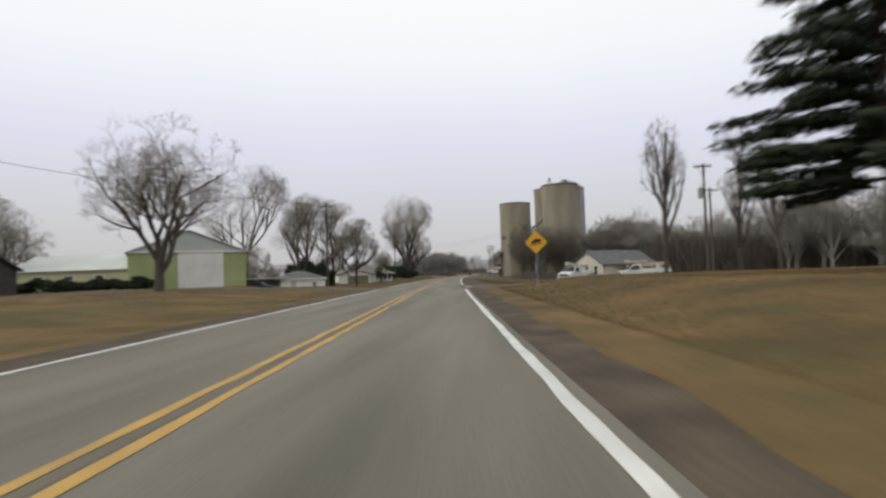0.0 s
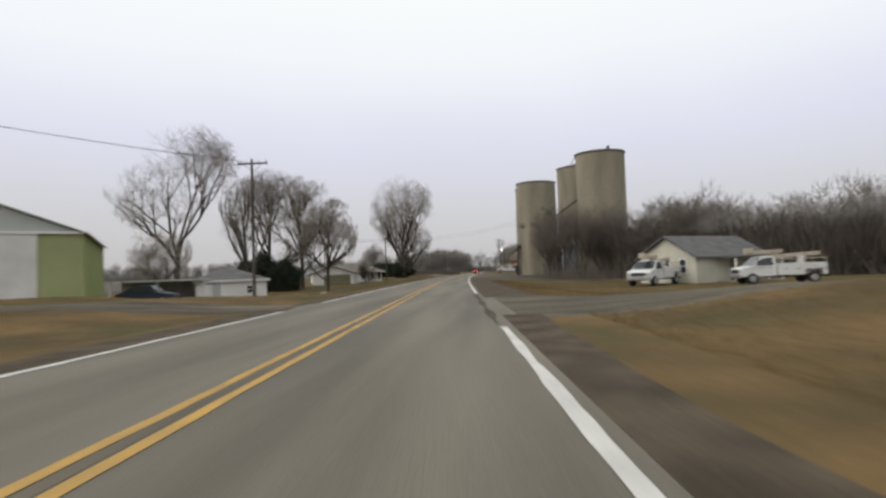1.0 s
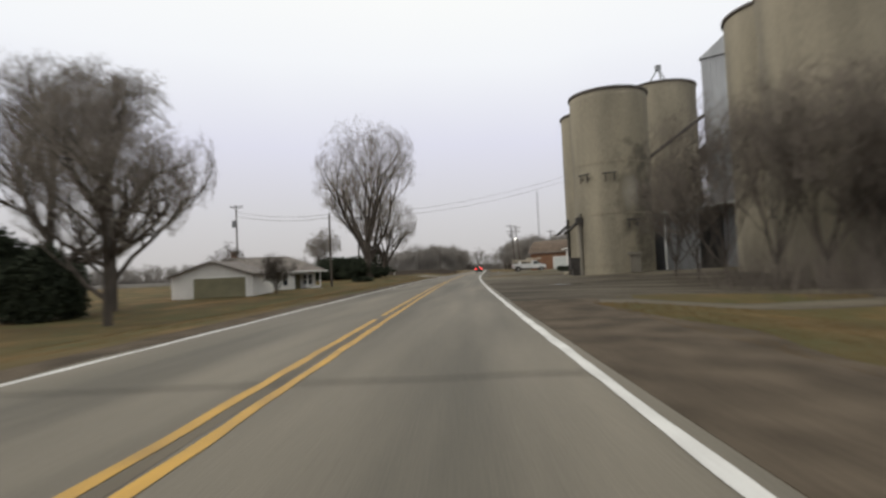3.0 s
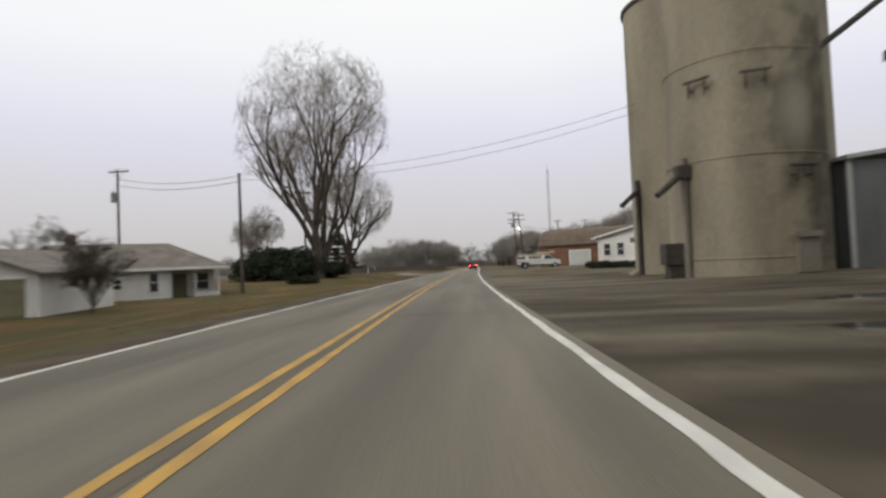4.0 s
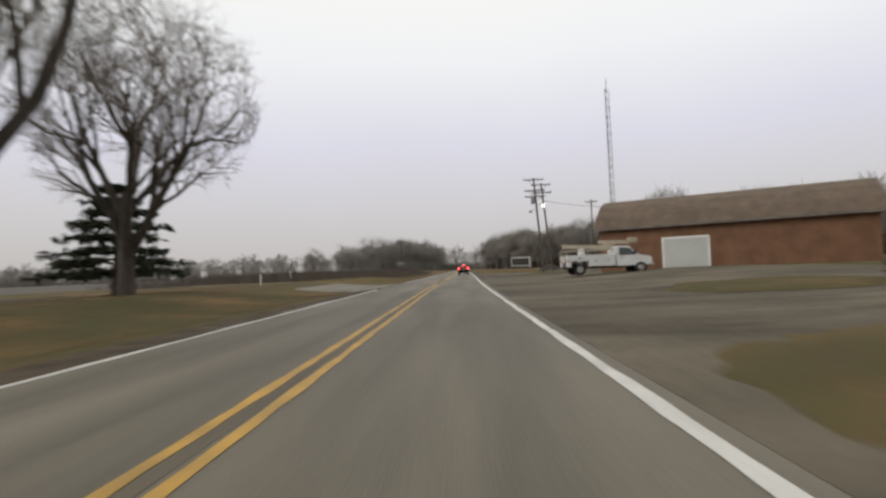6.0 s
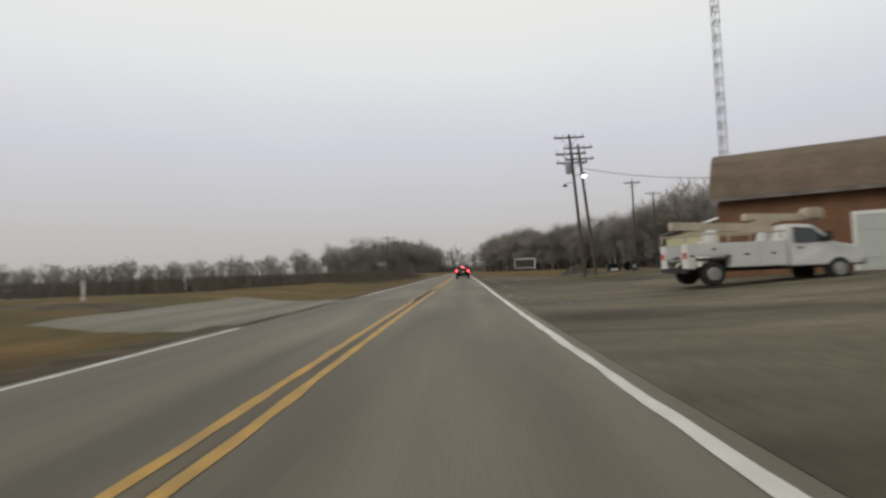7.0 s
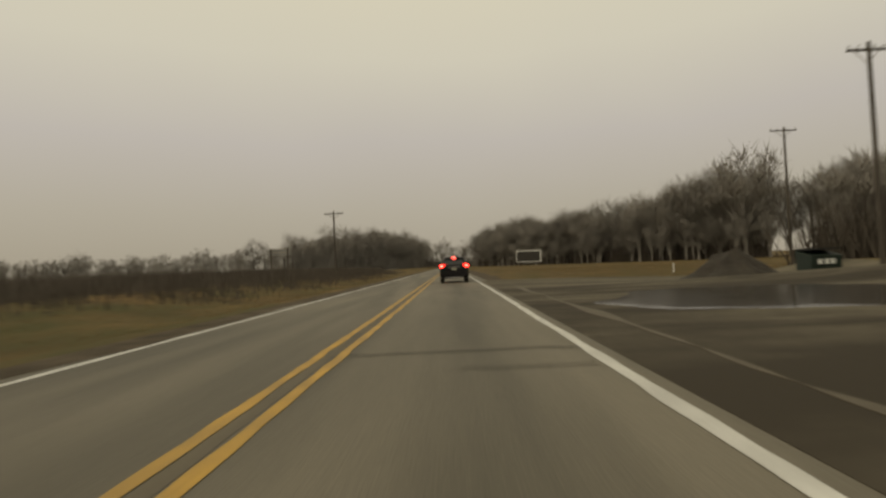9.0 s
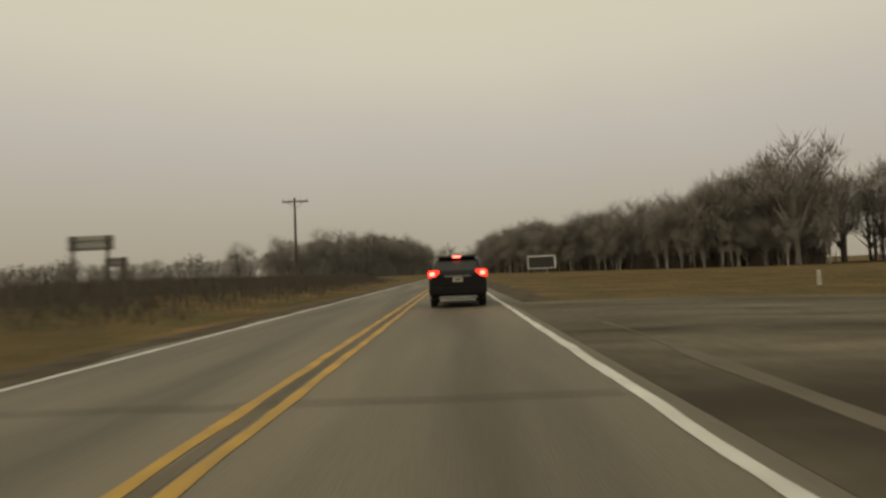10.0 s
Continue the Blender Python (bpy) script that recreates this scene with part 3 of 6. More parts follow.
add_tube(bm, on_wall(MID_R + 0.16, -2.78, 0.0), on_wall(MID_R + 0.16, -2.78, 5.9), 0.16)
part("downpipe", bm, M_CONCRETE_DARK, mid)
bm = bmesh.new()
p0 = on_wall(MID_R + 0.25, -2.78, 5.2)
add_tube(bm, p0, p0 + Vector((-1.5, -0.9, -1.1)), 0.17, 0.15)
add_box(bm, p0.x - 0.3, p0.x + 0.3, p0.y - 0.3, p0.y + 0.3, p0.z - 0.25, p0.z + 0.35)
part("loading_spout", bm, M_DARK_METAL, mid, "dark steel loading spout hanging from the wall")
bm = bmesh.new()
p0 = on_wall(MID_R + 0.1, -2.95, 1.5)
add_box(bm, p0.x - 0.9, p0.x + 0.2, p0.y - 0.6, p0.y + 0.2, 0.9, 1.9)
add_box(bm, p0.x - 0.7, p0.x + 0.0, p0.y - 0.5, p0.y + 0.2, 0.2, 0.9)
part("machine_box", bm, M_DARK_METAL, mid, "rusty drive motor housing at the foot")
bm = bmesh.new()
p0 = on_wall(MID_R + 0.08, -1.35, 0)
add_box(bm, p0.x - 0.45, p0.x + 0.45, p0.y - 0.22, p0.y + 0.2, 0.4, 2.0)
add_box(bm, p0.x - 0.7, p0.x + 0.5, p0.y - 0.34, p0.y - 0.2, 1.9, 2.15)
part("hatch", bm, M_CONCRETE_DARK, mid, "dark hatch box in the wall")
bm = bmesh.new()
p0 = on_wall(3.45, -2.9, 5.4)
add_tube(bm, p0, p0 + Vector((-1.3, -0.9, -1.0)), 0.16, 0.14)
add_tube(bm, on_wall(3.5, -2.9, 0), on_wall(3.5, -2.9, 6.0), 0.14)
part("loading_spout", bm, M_DARK_METAL, far_silo, "dark steel loading spout hanging from the wall")

# grain elevator and its lean-to
ez = land(36, 148)
elev = thing("grain_elevator", pose(25.8, 134.7, ez - 0.2, 0, 0, -36), "tall grey corrugated metal grain elevator", "elevator")
def ribbed(bm, x0, x1, y0, y1, z0, z1, pitch=0.5, depth=0.05):
    add_box(bm, x0, x1, y0, y1, z0, z1)
    n = int((x1 - x0) / pitch)
    rows = []
    for i in range(n):
        x = x0 + (i + 0.5) * (x1 - x0) / n
        rows.append((x - 0.06, x + 0.06, y0 - depth, y0 - 0.001, z0, z1))
    n = int((y1 - y0) / pitch)
    for i in range(n):
        y = y0 + (i + 0.5) * (y1 - y0) / n
        rows.append((x0 - depth, x0 - 0.001, y - 0.06, y + 0.06, z0, z1))
    return rows
bm = bmesh.new()
rib_rows = ribbed(bm, 0, 4.6, 0, 6, 0, 20.5)
pieces("rib", rib_rows, M_GALV, part("wall", bm, M_GALV, elev))
bm = bmesh.new()
add_prism(bm, [(-0.2, 20.5), (4.8, 20.5), (2.3, 22.3)], "y", -0.2, 6.2)
part("roof", bm, M_GALV, elev)
bm = bmesh.new()
add_box(bm, -0.7, 0, 0.3, 1.7, 10.6, 11.7)
add_prism(bm, [(-0.95, 11.5), (0, 12.3), (0, 12.42), (-0.95, 11.62)], "y", 0.1, 1.9)
part("hood", bm, M_DARK_METAL, elev)
lean = thing("metal_shed", pose(20.3, 131.5, land(22, 133) - 0.1), "low grey ribbed metal shed with a dark doorway", "shed")
bm = bmesh.new()
rib_rows = ribbed(bm, 0, 3.1, 0, 8, 0, 5.2)
pieces("rib", rib_rows, M_GALV, part("wall", bm, M_GALV, lean))
bm = bmesh.new()
add_prism(bm, [(-0.3, 5.2), (12.5, 6.8), (12.5, 7.0), (-0.3, 5.4)], "y", -0.4, 8.2)
part("roof", bm, M_ROOF_METAL, lean)
# Solid black block behind the opening: the inner shade given as colour.
bm = bmesh.new()
add_box(bm, 3.1, 12, 2.5, 8, 0, 5.3)
part("doorway", bm, M_BLACK, lean, "black block painted as the shade inside an open doorway")
bm = bmesh.new()
add_tube(bm, (0.0, -0.1, 0), (0.0, -0.1, 5.2), 0.09)
part("corner_pipe", bm, M_TRIM, lean)
spout = thing("grain_spout", pose(19.3, 133.6, 10.5), "long thin steel grain spout between silo and elevator", "pipe")
bm = bmesh.new()
add_tube(bm, (0, 0, 0), (6.6, 1.2, 4.6), 0.17)
part("pipe", bm, M_DARK_METAL, spout)
leg = thing("grain_auger", pose(31, 112, land(31, 112) - 0.1), "rusty steel grain auger on trestle legs", "auger")
bm = bmesh.new()
add_tube(bm, (-5.5, 0, 7.5), (2.5, 0, 3.0), 0.2)
part("tube", bm, M_DARK_METAL, leg)
bm = bmesh.new()
for s in (-0.7, 0.7):
    add_tube(bm, (0.5, s, 0), (-1.5, s * 0.3, 5.2), 0.07)
part("trestle", bm, M_DARK_METAL, leg)

# ---- houses and sheds ----
def window(x, z, w, h, y, parent, face=-1, axis="y"):
    """A window with frame, sill and pane in a wall that faces along -y (or -x)."""
    def bx(bm, u0, u1, d0, d1, z0, z1):
        d0, d1 = sorted((y + face * d0, y + face * d1))
        add_box(bm, *((u0, u1, d0, d1) if axis == "y" else (d0, d1, u0, u1)), z0, z1)
    bm = bmesh.new()
    for r in ((x - w / 2 - 0.07, x + w / 2 + 0.07, z + h, z + h + 0.08), (x - w / 2 - 0.07, x - w / 2, z, z + h), (x + w / 2, x + w / 2 + 0.07, z, z + h), (x - w / 2, x + w / 2, z + h / 2 - 0.025, z + h / 2 + 0.025)):
        bx(bm, r[0], r[1], -0.02, 0.05, r[2], r[3])
    win = part("window", bm, M_TRIM, parent)
    bm = bmesh.new()
    bx(bm, x - w / 2, x + w / 2, -0.03, 0.015, z, z + h)
    part("pane", bm, M_GLASS, win, "dark window glass")
    bm = bmesh.new()
    bx(bm, x - w / 2 - 0.1, x + w / 2 + 0.1, -0.02, 0.09, z - 0.07, z)
    part("sill", bm, M_TRIM, win)


def lap(bm, x0, x1, y, z0, z1, face=-1, step=0.2):
    """Lapped boards on a wall that faces along y."""
    z = z0
    while z < z1 - 0.02:
        t = min(z + step, z1)
        a, b = sorted((y, y + face * 0.03))
        add_prism(bm, [(y, z), (y + face * 0.035, z), (y + face * 0.012, t), (y, t)], "x", x0, x1)
        z += step


def gable_roof(bm, x0, x1, y0, y1, eave, apex, along="y", over=0.35, thick=0.14):
    if along == "y":
        mx = (x0 + x1) / 2
        sl = (apex - eave) / (mx - x0)
        pts = [(x0 - over, eave - over * sl), (mx, apex), (x1 + over, eave - over * sl), (x1 + over, eave - over * sl + thick), (mx, apex + thick), (x0 - over, eave - over * sl + thick)]
        add_prism(bm, pts, "y", y0 - over, y1 + over)
    else:
        my = (y0 + y1) / 2
        sl = (apex - eave) / (my - y0)
        pts = [(y0 - over, eave - over * sl), (my, apex), (y1 + over, eave - over * sl), (y1 + over, eave - over * sl + thick), (my, apex + thick), (y0 - over, eave - over * sl + thick)]
        add_prism(bm, pts, "x", x0 - over, x1 + over)


def hip_roof(bm, x0, x1, y0, y1, eave, apex, over=0.4, ridge=None):
    x0, x1, y0, y1 = x0 - over, x1 + over, y0 - over, y1 + over
    w = (y1 - y0) / 2 if ridge is None else ridge
    my = (y0 + y1) / 2
    lo = [bm.verts.new(c) for c in ((x0, y0, eave - 0.12), (x1, y0, eave - 0.12), (x1, y1, eave - 0.12), (x0, y1, eave - 0.12))]
    up = [bm.verts.new(c) for c in ((x0, y0, eave), (x1, y0, eave), (x1, y1, eave), (x0, y1, eave))]
    r0, r1 = bm.verts.new((x0 + w, my, apex)), bm.verts.new((x1 - w, my, apex))
    bm.faces.new(lo[::-1])
    for i in range(4):
        bm.faces.new((lo[i], lo[(i + 1) % 4], up[(i + 1) % 4], up[i]))
    bm.faces.new((up[0], up[1], r1, r0))
    bm.faces.new((up[1], up[2], r1))
    bm.faces.new((up[2], up[3], r0, r1))
    bm.faces.new((up[3], up[0], r0))


def gable_wall(bm, x0, x1, y0, y1, eave, apex, along="y", base=-0.4):
    if along == "y":
        add_prism(bm, [(x0, base), (x1, base), (x1, eave), ((x0 + x1) / 2, apex), (x0, eave)], "y", y0, y1)
    else:
        add_prism(bm, [(y0, base), (y1, base), (y1, eave), ((y0 + y1) / 2, apex), (y0, eave)], "x", x0, x1)


# metal barn
barn = thing("barn", pose(-24.8, 58.8, 0.35, 0, 0, 29), "olive green metal barn with a wide white sliding door", "barn")
bm = bmesh.new()
gable_wall(bm, -5.6, 5.6, 0, 16, 3.9, 6.1)
part("wall", bm, M_GREEN_METAL, barn)
pieces("rib", [(-5.5 + i * 0.407 - 0.03, -5.5 + i * 0.407 + 0.03, -0.035, -0.002, -0.3, 3.85) for i in range(28) if not -1.2 < -5.5 + i * 0.407 < 3.4], M_GREEN_METAL, barn)
pieces("rib", [(5.602, 5.635, 0.17 + i * 0.42, 0.23 + i * 0.42, -0.3, 3.85) for i in range(38)], M_GREEN_METAL, barn)
bm = bmesh.new()
add_prism(bm, [(-5.6, 3.92), (5.6, 3.92), (0, 6.1)], "y", -0.05, -0.004)
part("gable_panel", bm, M_ROOF_METAL, barn, "pale metal gable end")
bm = bmesh.new()
add_box(bm, -1.1, 3.3, -0.12, -0.04, -0.25, 3.85)
sliding = part("sliding_door", bm, M_SIDING, barn, "white ribbed sliding door")
pieces("door_rib", [(-0.9 + i * 0.65 - 0.03, -0.9 + i * 0.65 + 0.03, -0.15, -0.121, -0.2, 3.8) for i in range(7)], M_SIDING, sliding)
bm = bmesh.new()
add_box(bm, -5.7, 5.7, -0.2, -0.02, 3.86, 4.0)
part("door_rail", bm, M_TRIM, barn)
bm = bmesh.new()
gable_roof(bm, -5.6, 5.6, 0, 16, 3.95, 6.15, over=0.3, thick=0.08)
part("roof", bm, M_ROOF_METAL, barn)
bm = bmesh.new()
add_box(bm, -5.62, -1.15, -0.04, 0.1, -0.4, 0.05)
part("base_board", bm, M_OLIVE, barn)

low = thing("farm_shed", pose(-40, 63, land(-40, 63)), "long low pale farm shed with a light metal roof", "shed")
bm = bmesh.new()
gable_wall(bm, -7, 7.5, 0, 8, 2.6, 4.3, "x")
part("wall", bm, M_YELLOW_WALL, low)
bm = bmesh.new()
gable_roof(bm, -7, 7.5, 0, 8, 2.62, 4.35, "x", thick=0.08)
part("roof", bm, M_ROOF_METAL, low)
for wx in (-4, -0.5, 3):
    window(wx, 1.0, 1.0, 0.9, 0, low)
dark = thing("old_shed", pose(-40, 44, land(-40, 44)), "dark weathered shed with a low roof", "shed")
bm = bmesh.new()
gable_wall(bm, -4, 4, 0, 6, 2.2, 3.6, "x")
part("wall", bm, M_DARK_METAL, dark)
bm = bmesh.new()
gable_roof(bm, -4, 4, 0, 6, 2.22, 3.65, "x")
part("roof", bm, M_ROOF_GREY, dark)

# small white garage beside the road
gar = thing("garage", pose(-16.4, 83.0, -0.88, 0, 0, 29), "small white garage with a dark hipped roof", "garage")
bm = bmesh.new()
add_box(bm, -6.4, 0, 0, 5.0, -0.3, 1.95)
part("wall", bm, M_SIDING, gar)
bm = bmesh.new()
lap(bm, -6.4, 0, 0, -0.2, 1.85)
part("siding", bm, M_SIDING, gar)
bm = bmesh.new()
hip_roof(bm, -6.4, 0, 0, 5.0, 2.0, 3.1, 0.3)
part("roof", bm, M_ROOF_GREY, gar)
boxes("fascia", [(-6.7, 0.3, -0.33, -0.3, 1.84, 2.0)], M_TRIM, gar)
window(-1.6, 0.7, 0.5, 0.7, -0.035, gar)
bm = bmesh.new()
add_box(bm, -4.9, -4.2, -0.08, -0.03, -0.2, 1.7)
part("door", bm, M_ROOF_METAL, gar)
bm = bmesh.new()
add_box(bm, -6.3, -5.2, -0.08, -0.03, -0.2, 1.6)
part("garage_door", bm, M_TRIM, gar)
shed2 = thing("carport", pose(-25.0, 79, -0.7, 0, 0, 12), "grey flat-roofed carport beside the garage", "carport")
boxes("wall", [(-4, 4, 2.5, 5, -0.2, 1.9)], M_GALV, shed2)
boxes("roof", [(-4.3, 4.3, -0.5, 5.2, 1.9, 2.05)], M_ROOF_METAL, shed2)
for px_ in (-4, 0, 4):
    boxes("post", [(px_ - 0.06, px_ + 0.06, -0.3, -0.18, -0.3, 1.9)], M_TRIM, shed2)

# garage with an olive door, and the bungalow behind it
g2 = thing("garage", pose(-21.1, 130.0, -0.75), "white gabled garage with an olive overhead door", "garage")
bm = bmesh.new()
gable_wall(bm, -4.0, 3.6, 0, 5.6, 2.35, 3.6)
part("wall", bm, M_SIDING, g2)
bm = bmesh.new()
gable_roof(bm, -4.0, 3.6, 0, 5.6, 2.37, 3.62, over=0.3)
part("roof", bm, M_ROOF, g2)
bm = bmesh.new()
add_box(bm, -1.9, 3.0, -0.05, 0, -0.2, 2.15)
for i in range(4):
    add_box(bm, -1.85, 2.95, -0.075, -0.05, -0.15 + i * 0.58, 0.36 + i * 0.58)
part("garage_door", bm, M_OLIVE, g2, "olive panelled overhead door")
boxes("door_frame", [(-2.05, -1.9, -0.06, 0, -0.3, 2.3), (3.0, 3.15, -0.06, 0, -0.3, 2.3), (-1.9, 3.0, -0.06, 0, 2.15, 2.3)], M_TRIM, g2)

bung = thing("bungalow", pose(-14.5, 142.6, -0.6, 0, 0, 31), "white single-storey bungalow with a brown hipped roof", "house")
bm = bmesh.new()
add_box(bm, -13, -3.2, 0, 6, -0.4, 2.35)
add_box(bm, -3.2, -0.2, 2.0, 6, -0.4, 2.35)
part("wall", bm, M_SIDING, bung)
bm = bmesh.new()
lap(bm, -13, -3.2, 0, -0.2, 2.3)
part("siding", bm, M_SIDING, bung)
bm = bmesh.new()
hip_roof(bm, -13, 0, -0.1, 6, 2.42, 4.2, 0.5)
part("roof", bm, M_ROOF, bung)
boxes("fascia", [(-13.5, 0.5, -0.64, -0.6, 2.26, 2.42), (0.5, 0.54, -0.6, 6.5, 2.26, 2.42)], M_TRIM, bung)
for x in (-3.1, -1.6, -0.15):
    boxes("porch_post", [(x - 0.06, x + 0.06, 0.05, 0.17, -0.3, 2.35)], M_TRIM, bung)
boxes("porch_floor", [(-3.2, 0, 0, 2, -0.4, -0.05)], M_CONCRETE, bung)
boxes("porch_wall", [(-1.6, -0.2, 0.08, 0.16, -0.1, 0.75)], M_SIDING, bung)
boxes("front_door", [(-2.9, -2.0, 1.93, 2.0, -0.05, 2.0)], M_OLIVE, bung)
window(-1.1, 0.9, 1.0, 1.1, 2.0, bung)
window(-4.1, 0.9, 0.5, 1.2, -0.035, bung)
window(-6.4, 1.15, 0.9, 0.6, -0.035, bung)
window(-10.5, 0.95, 1.2, 1.0, -0.035, bung)
boxes("chimney", [(-9.2, -8.6, 3.5, 4.1, 3.3, 4.9)], M_BRICK, bung)

# house behind the utility trucks
farm = thing("house", pose(22.3, 76.2, land(24, 78), 0, 0, 30), "small cream gabled house with a grey roof and porch", "house", "")
bm = bmesh.new()
gable_wall(bm, 0, 9.5, 0, 6, 2.3, 4.0, "x")
part("wall", bm, M_CREAM, farm)
bm = bmesh.new()
gable_roof(bm, 0, 9.5, 0, 6, 2.32, 4.05, "x", 0.4)
part("roof", bm, M_ROOF_GREY, farm)
for wy in (1.3, 3.0, 4.7):
    window(wy, 0.9, 0.6, 1.15, 0, farm, -1, "x")
boxes("porch_roof", [(2.6, 9.4, -1.8, 0, 2.05, 2.17)], M_ROOF_GREY, farm)
for x in (2.8, 5.0, 7.2, 9.2):
    boxes("porch_post", [(x - 0.06, x + 0.06, -1.7, -1.58, -0.2, 2.05)], M_TRIM, farm)
boxes("porch_floor", [(2.6, 9.4, -1.8, -0.002, -0.3, 0.12)], M_CONCRETE, farm)
boxes("front_door", [(4.4, 5.3, -0.05, -0.002, 0.12, 2.0)], M_OLIVE, farm)
window(6.9, 0.9, 0.9, 1.0, 0, farm)

# white office house with annex
off = thing("house", pose(17.2, 170.4, land(20, 170) - 0.1, 0, 0, -57), "white clapboard house with grey gabled and hipped roofs", "house")
bm = bmesh.new()
add_prism(bm, [(0, -0.4), (9.4, -0.4), (9.4, 4.0), (6.4, 4.55), (0, 3.5)], "y", 0, 9)
part("wall", bm, M_SIDING, off)
bm = bmesh.new()
lap(bm, 0, 9.4, 0, 0.7, 3.45)
part("siding", bm, M_SIDING, off)
boxes("foundation", [(-0.06, 9.46, -0.06, 9.06, -0.5, 0.65)], M_CONCRETE_DARK, off)
bm = bmesh.new()
add_prism(bm, [(-0.5, 3.44), (6.4, 4.57), (9.85, 3.94), (9.85, 4.08), (6.4, 4.71), (-0.5, 3.58)], "y", -0.45, 9.4)
part("roof", bm, M_ROOF_GREY, off)
bm = bmesh.new()
add_prism(bm, [(-0.5, 3.36), (6.4, 4.49), (9.85, 3.86), (9.85, 4.04), (6.4, 4.67), (-0.5, 3.54)], "y", -0.50, -0.46)
part("barge_board", bm, M_TRIM, off)
bm = bmesh.new()
hip_roof(bm, -3.3, 2.9, 9.1, 15.3, 5.2, 7.7, 0.4, ridge=3.45)
part("upper_roof", bm, M_ROOF_GREY, off, "dark grey pyramid roof")
boxes("upper_wall", [(-3.2, 2.8, 9.2, 15.2, -0.4, 5.18)], M_SIDING, off)
window(1.45, 1.5, 0.95, 1.3, -0.035, off)
window(3.4, 1.5, 0.95, 1.3, -0.035, off)
window(5.6, 2.75, 1.7, 0.5, -0.035, off)
ann = thing("shed", pose(21.1, 161.1, land(22, 162) - 0.1), "small white gabled shed beside the house", "shed")
bm = bmesh.new()
gable_wall(bm, 0, 4.6, 0, 4.4, 2.45, 3.5)
part("wall", bm, M_SIDING, ann)
bm = bmesh.new()
lap(bm, 0, 4.6, 0, -0.2, 2.45)
part("siding", bm, M_SIDING, ann)
bm = bmesh.new()
gable_roof(bm, 0, 4.6, 0, 4.4, 2.47, 3.52, over=0.4)
part("roof", bm, M_ROOF_GREY, ann)
window(0.8, 1.2, 0.55, 0.95, 0, ann, -1, "x")
window(3.6, 1.2, 0.55, 0.95, 0, ann, -1, "x")

# brick shop
brick = thing("brick_shop", pose(14.0, 201.3, land(14, 200) - 0.4, 0, 0, -28), "red-brown brick shop with a brown arched shingle roof", "shop")
bm = bmesh.new()
add_box(bm, 0, 19.5, 0, 8.4, -0.4, 3.95)
part("wall", bm, M_BRICK, brick)
bm = bmesh.new()
for i in range(50):
    z = 0.0 + i * 0.078
    add_box(bm, 0.0, 19.5, -0.012, -0.0005, z, z + 0.066)
tagged(part("brick_course", bm, M_BRICK, brick), kind="stuff")
SHOP_ROOF = [(-0.4, 4.15), (0.5, 5.2), (1.6, 6.05), (2.9, 6.6), (4.2, 6.8), (5.5, 6.6), (6.8, 6.05), (7.9, 5.2), (8.8, 4.15)]
bm = bmesh.new()
add_prism(bm, [(0, 3.9), *[(u, v - 0.2) for u, v in SHOP_ROOF[1:-1]], (8.4, 3.9)], "x", 0, 19.5)
part("gable", bm, M_BRICK, brick, "brick gable under the arched roof")
bm = bmesh.new()
add_prism(bm, SHOP_ROOF + [(u, v - 0.16) for u, v in SHOP_ROOF[::-1]], "x", -0.3, 19.8)
part("roof", bm, M_BROWN_ROOF, brick, "arched brown shingle roof")
boxes("eave_trim", [(-0.3, 19.8, -0.46, -0.4, 3.96, 4.12)], M_ROOF, brick)
bm = bmesh.new()
add_box(bm, 5.2, 8.5, -0.06, -0.014, -0.1, 2.95)
door_ = part("overhead_door", bm, M_ROOF_METAL, brick, "pale grey panelled overhead door")
pieces("door_panel", [(5.25, 8.45, -0.085, -0.061, -0.05 + i * 0.59, 0.48 + i * 0.59) for i in range(5)], M_ROOF_METAL, door_)
boxes("door_frame", [(5.06, 5.2, -0.08, -0.013, -0.1, 3.1), (8.5, 8.64, -0.08, -0.013, -0.1, 3.1), (5.2, 8.5, -0.08, -0.013, 2.95, 3.1)], M_TRIM, brick)

# yellow block building
yel = thing("block_building", pose(24.7, 238.4, land(25, 232), 0, 0, -74.5), "pale yellow block building with a low white-edged gable", "building")
bm = bmesh.new()
gable_wall(bm, 0, 26, 0, 14, 3.45, 5.2)
part("wall", bm, M_YELLOW_WALL, yel)
bm = bmesh.new()
gable_roof(bm, 0, 26, 0, 14, 3.47, 5.25, over=0.6, thick=0.16)
part("roof", bm, M_ROOF_GREY, yel)
bm = bmesh.new()
add_prism(bm, [(4.6, 3.96), (13.0, 5.09), (13.0, 5.28), (4.6, 4.15)], "y", -0.66, -0.61)
part("barge_board", bm, M_TRIM, yel, "white board along the roof edge")
boxes("side_wing", [(12.8, 24.0, -1.4, -0.002, -0.4, 4.6)], M_YELLOW_WALL, yel, "yellow wing that stands forward")
boxes("wall_lamp", [(4.1, 4.32, -0.16, 0, 2.2, 2.42)], M_BLACK, yel, "small black wall lamp")
bm = bmesh.new()
add_box(bm, 5.2, 7.7, -0.06, -0.002, -0.1, 2.6)
wide_door = part("wide_door", bm, M_TRIM, yel, "white wide door with a dark oval")
pieces("door_panel", [(5.3, 7.6, -0.085, -0.061, 0.02 + i * 0.64, 0.58 + i * 0.64) for i in range(4)], M_TRIM, wide_door)
bm = bmesh.new()
add_prism(bm, [(6.45 + 0.24 * math.cos(i * math.pi / 10), 1.55 + 0.42 * math.sin(i * math.pi / 10)) for i in range(20)], "y", -0.13, -0.086)
part("oval_plaque", bm, M_DARK_METAL, wide_door)
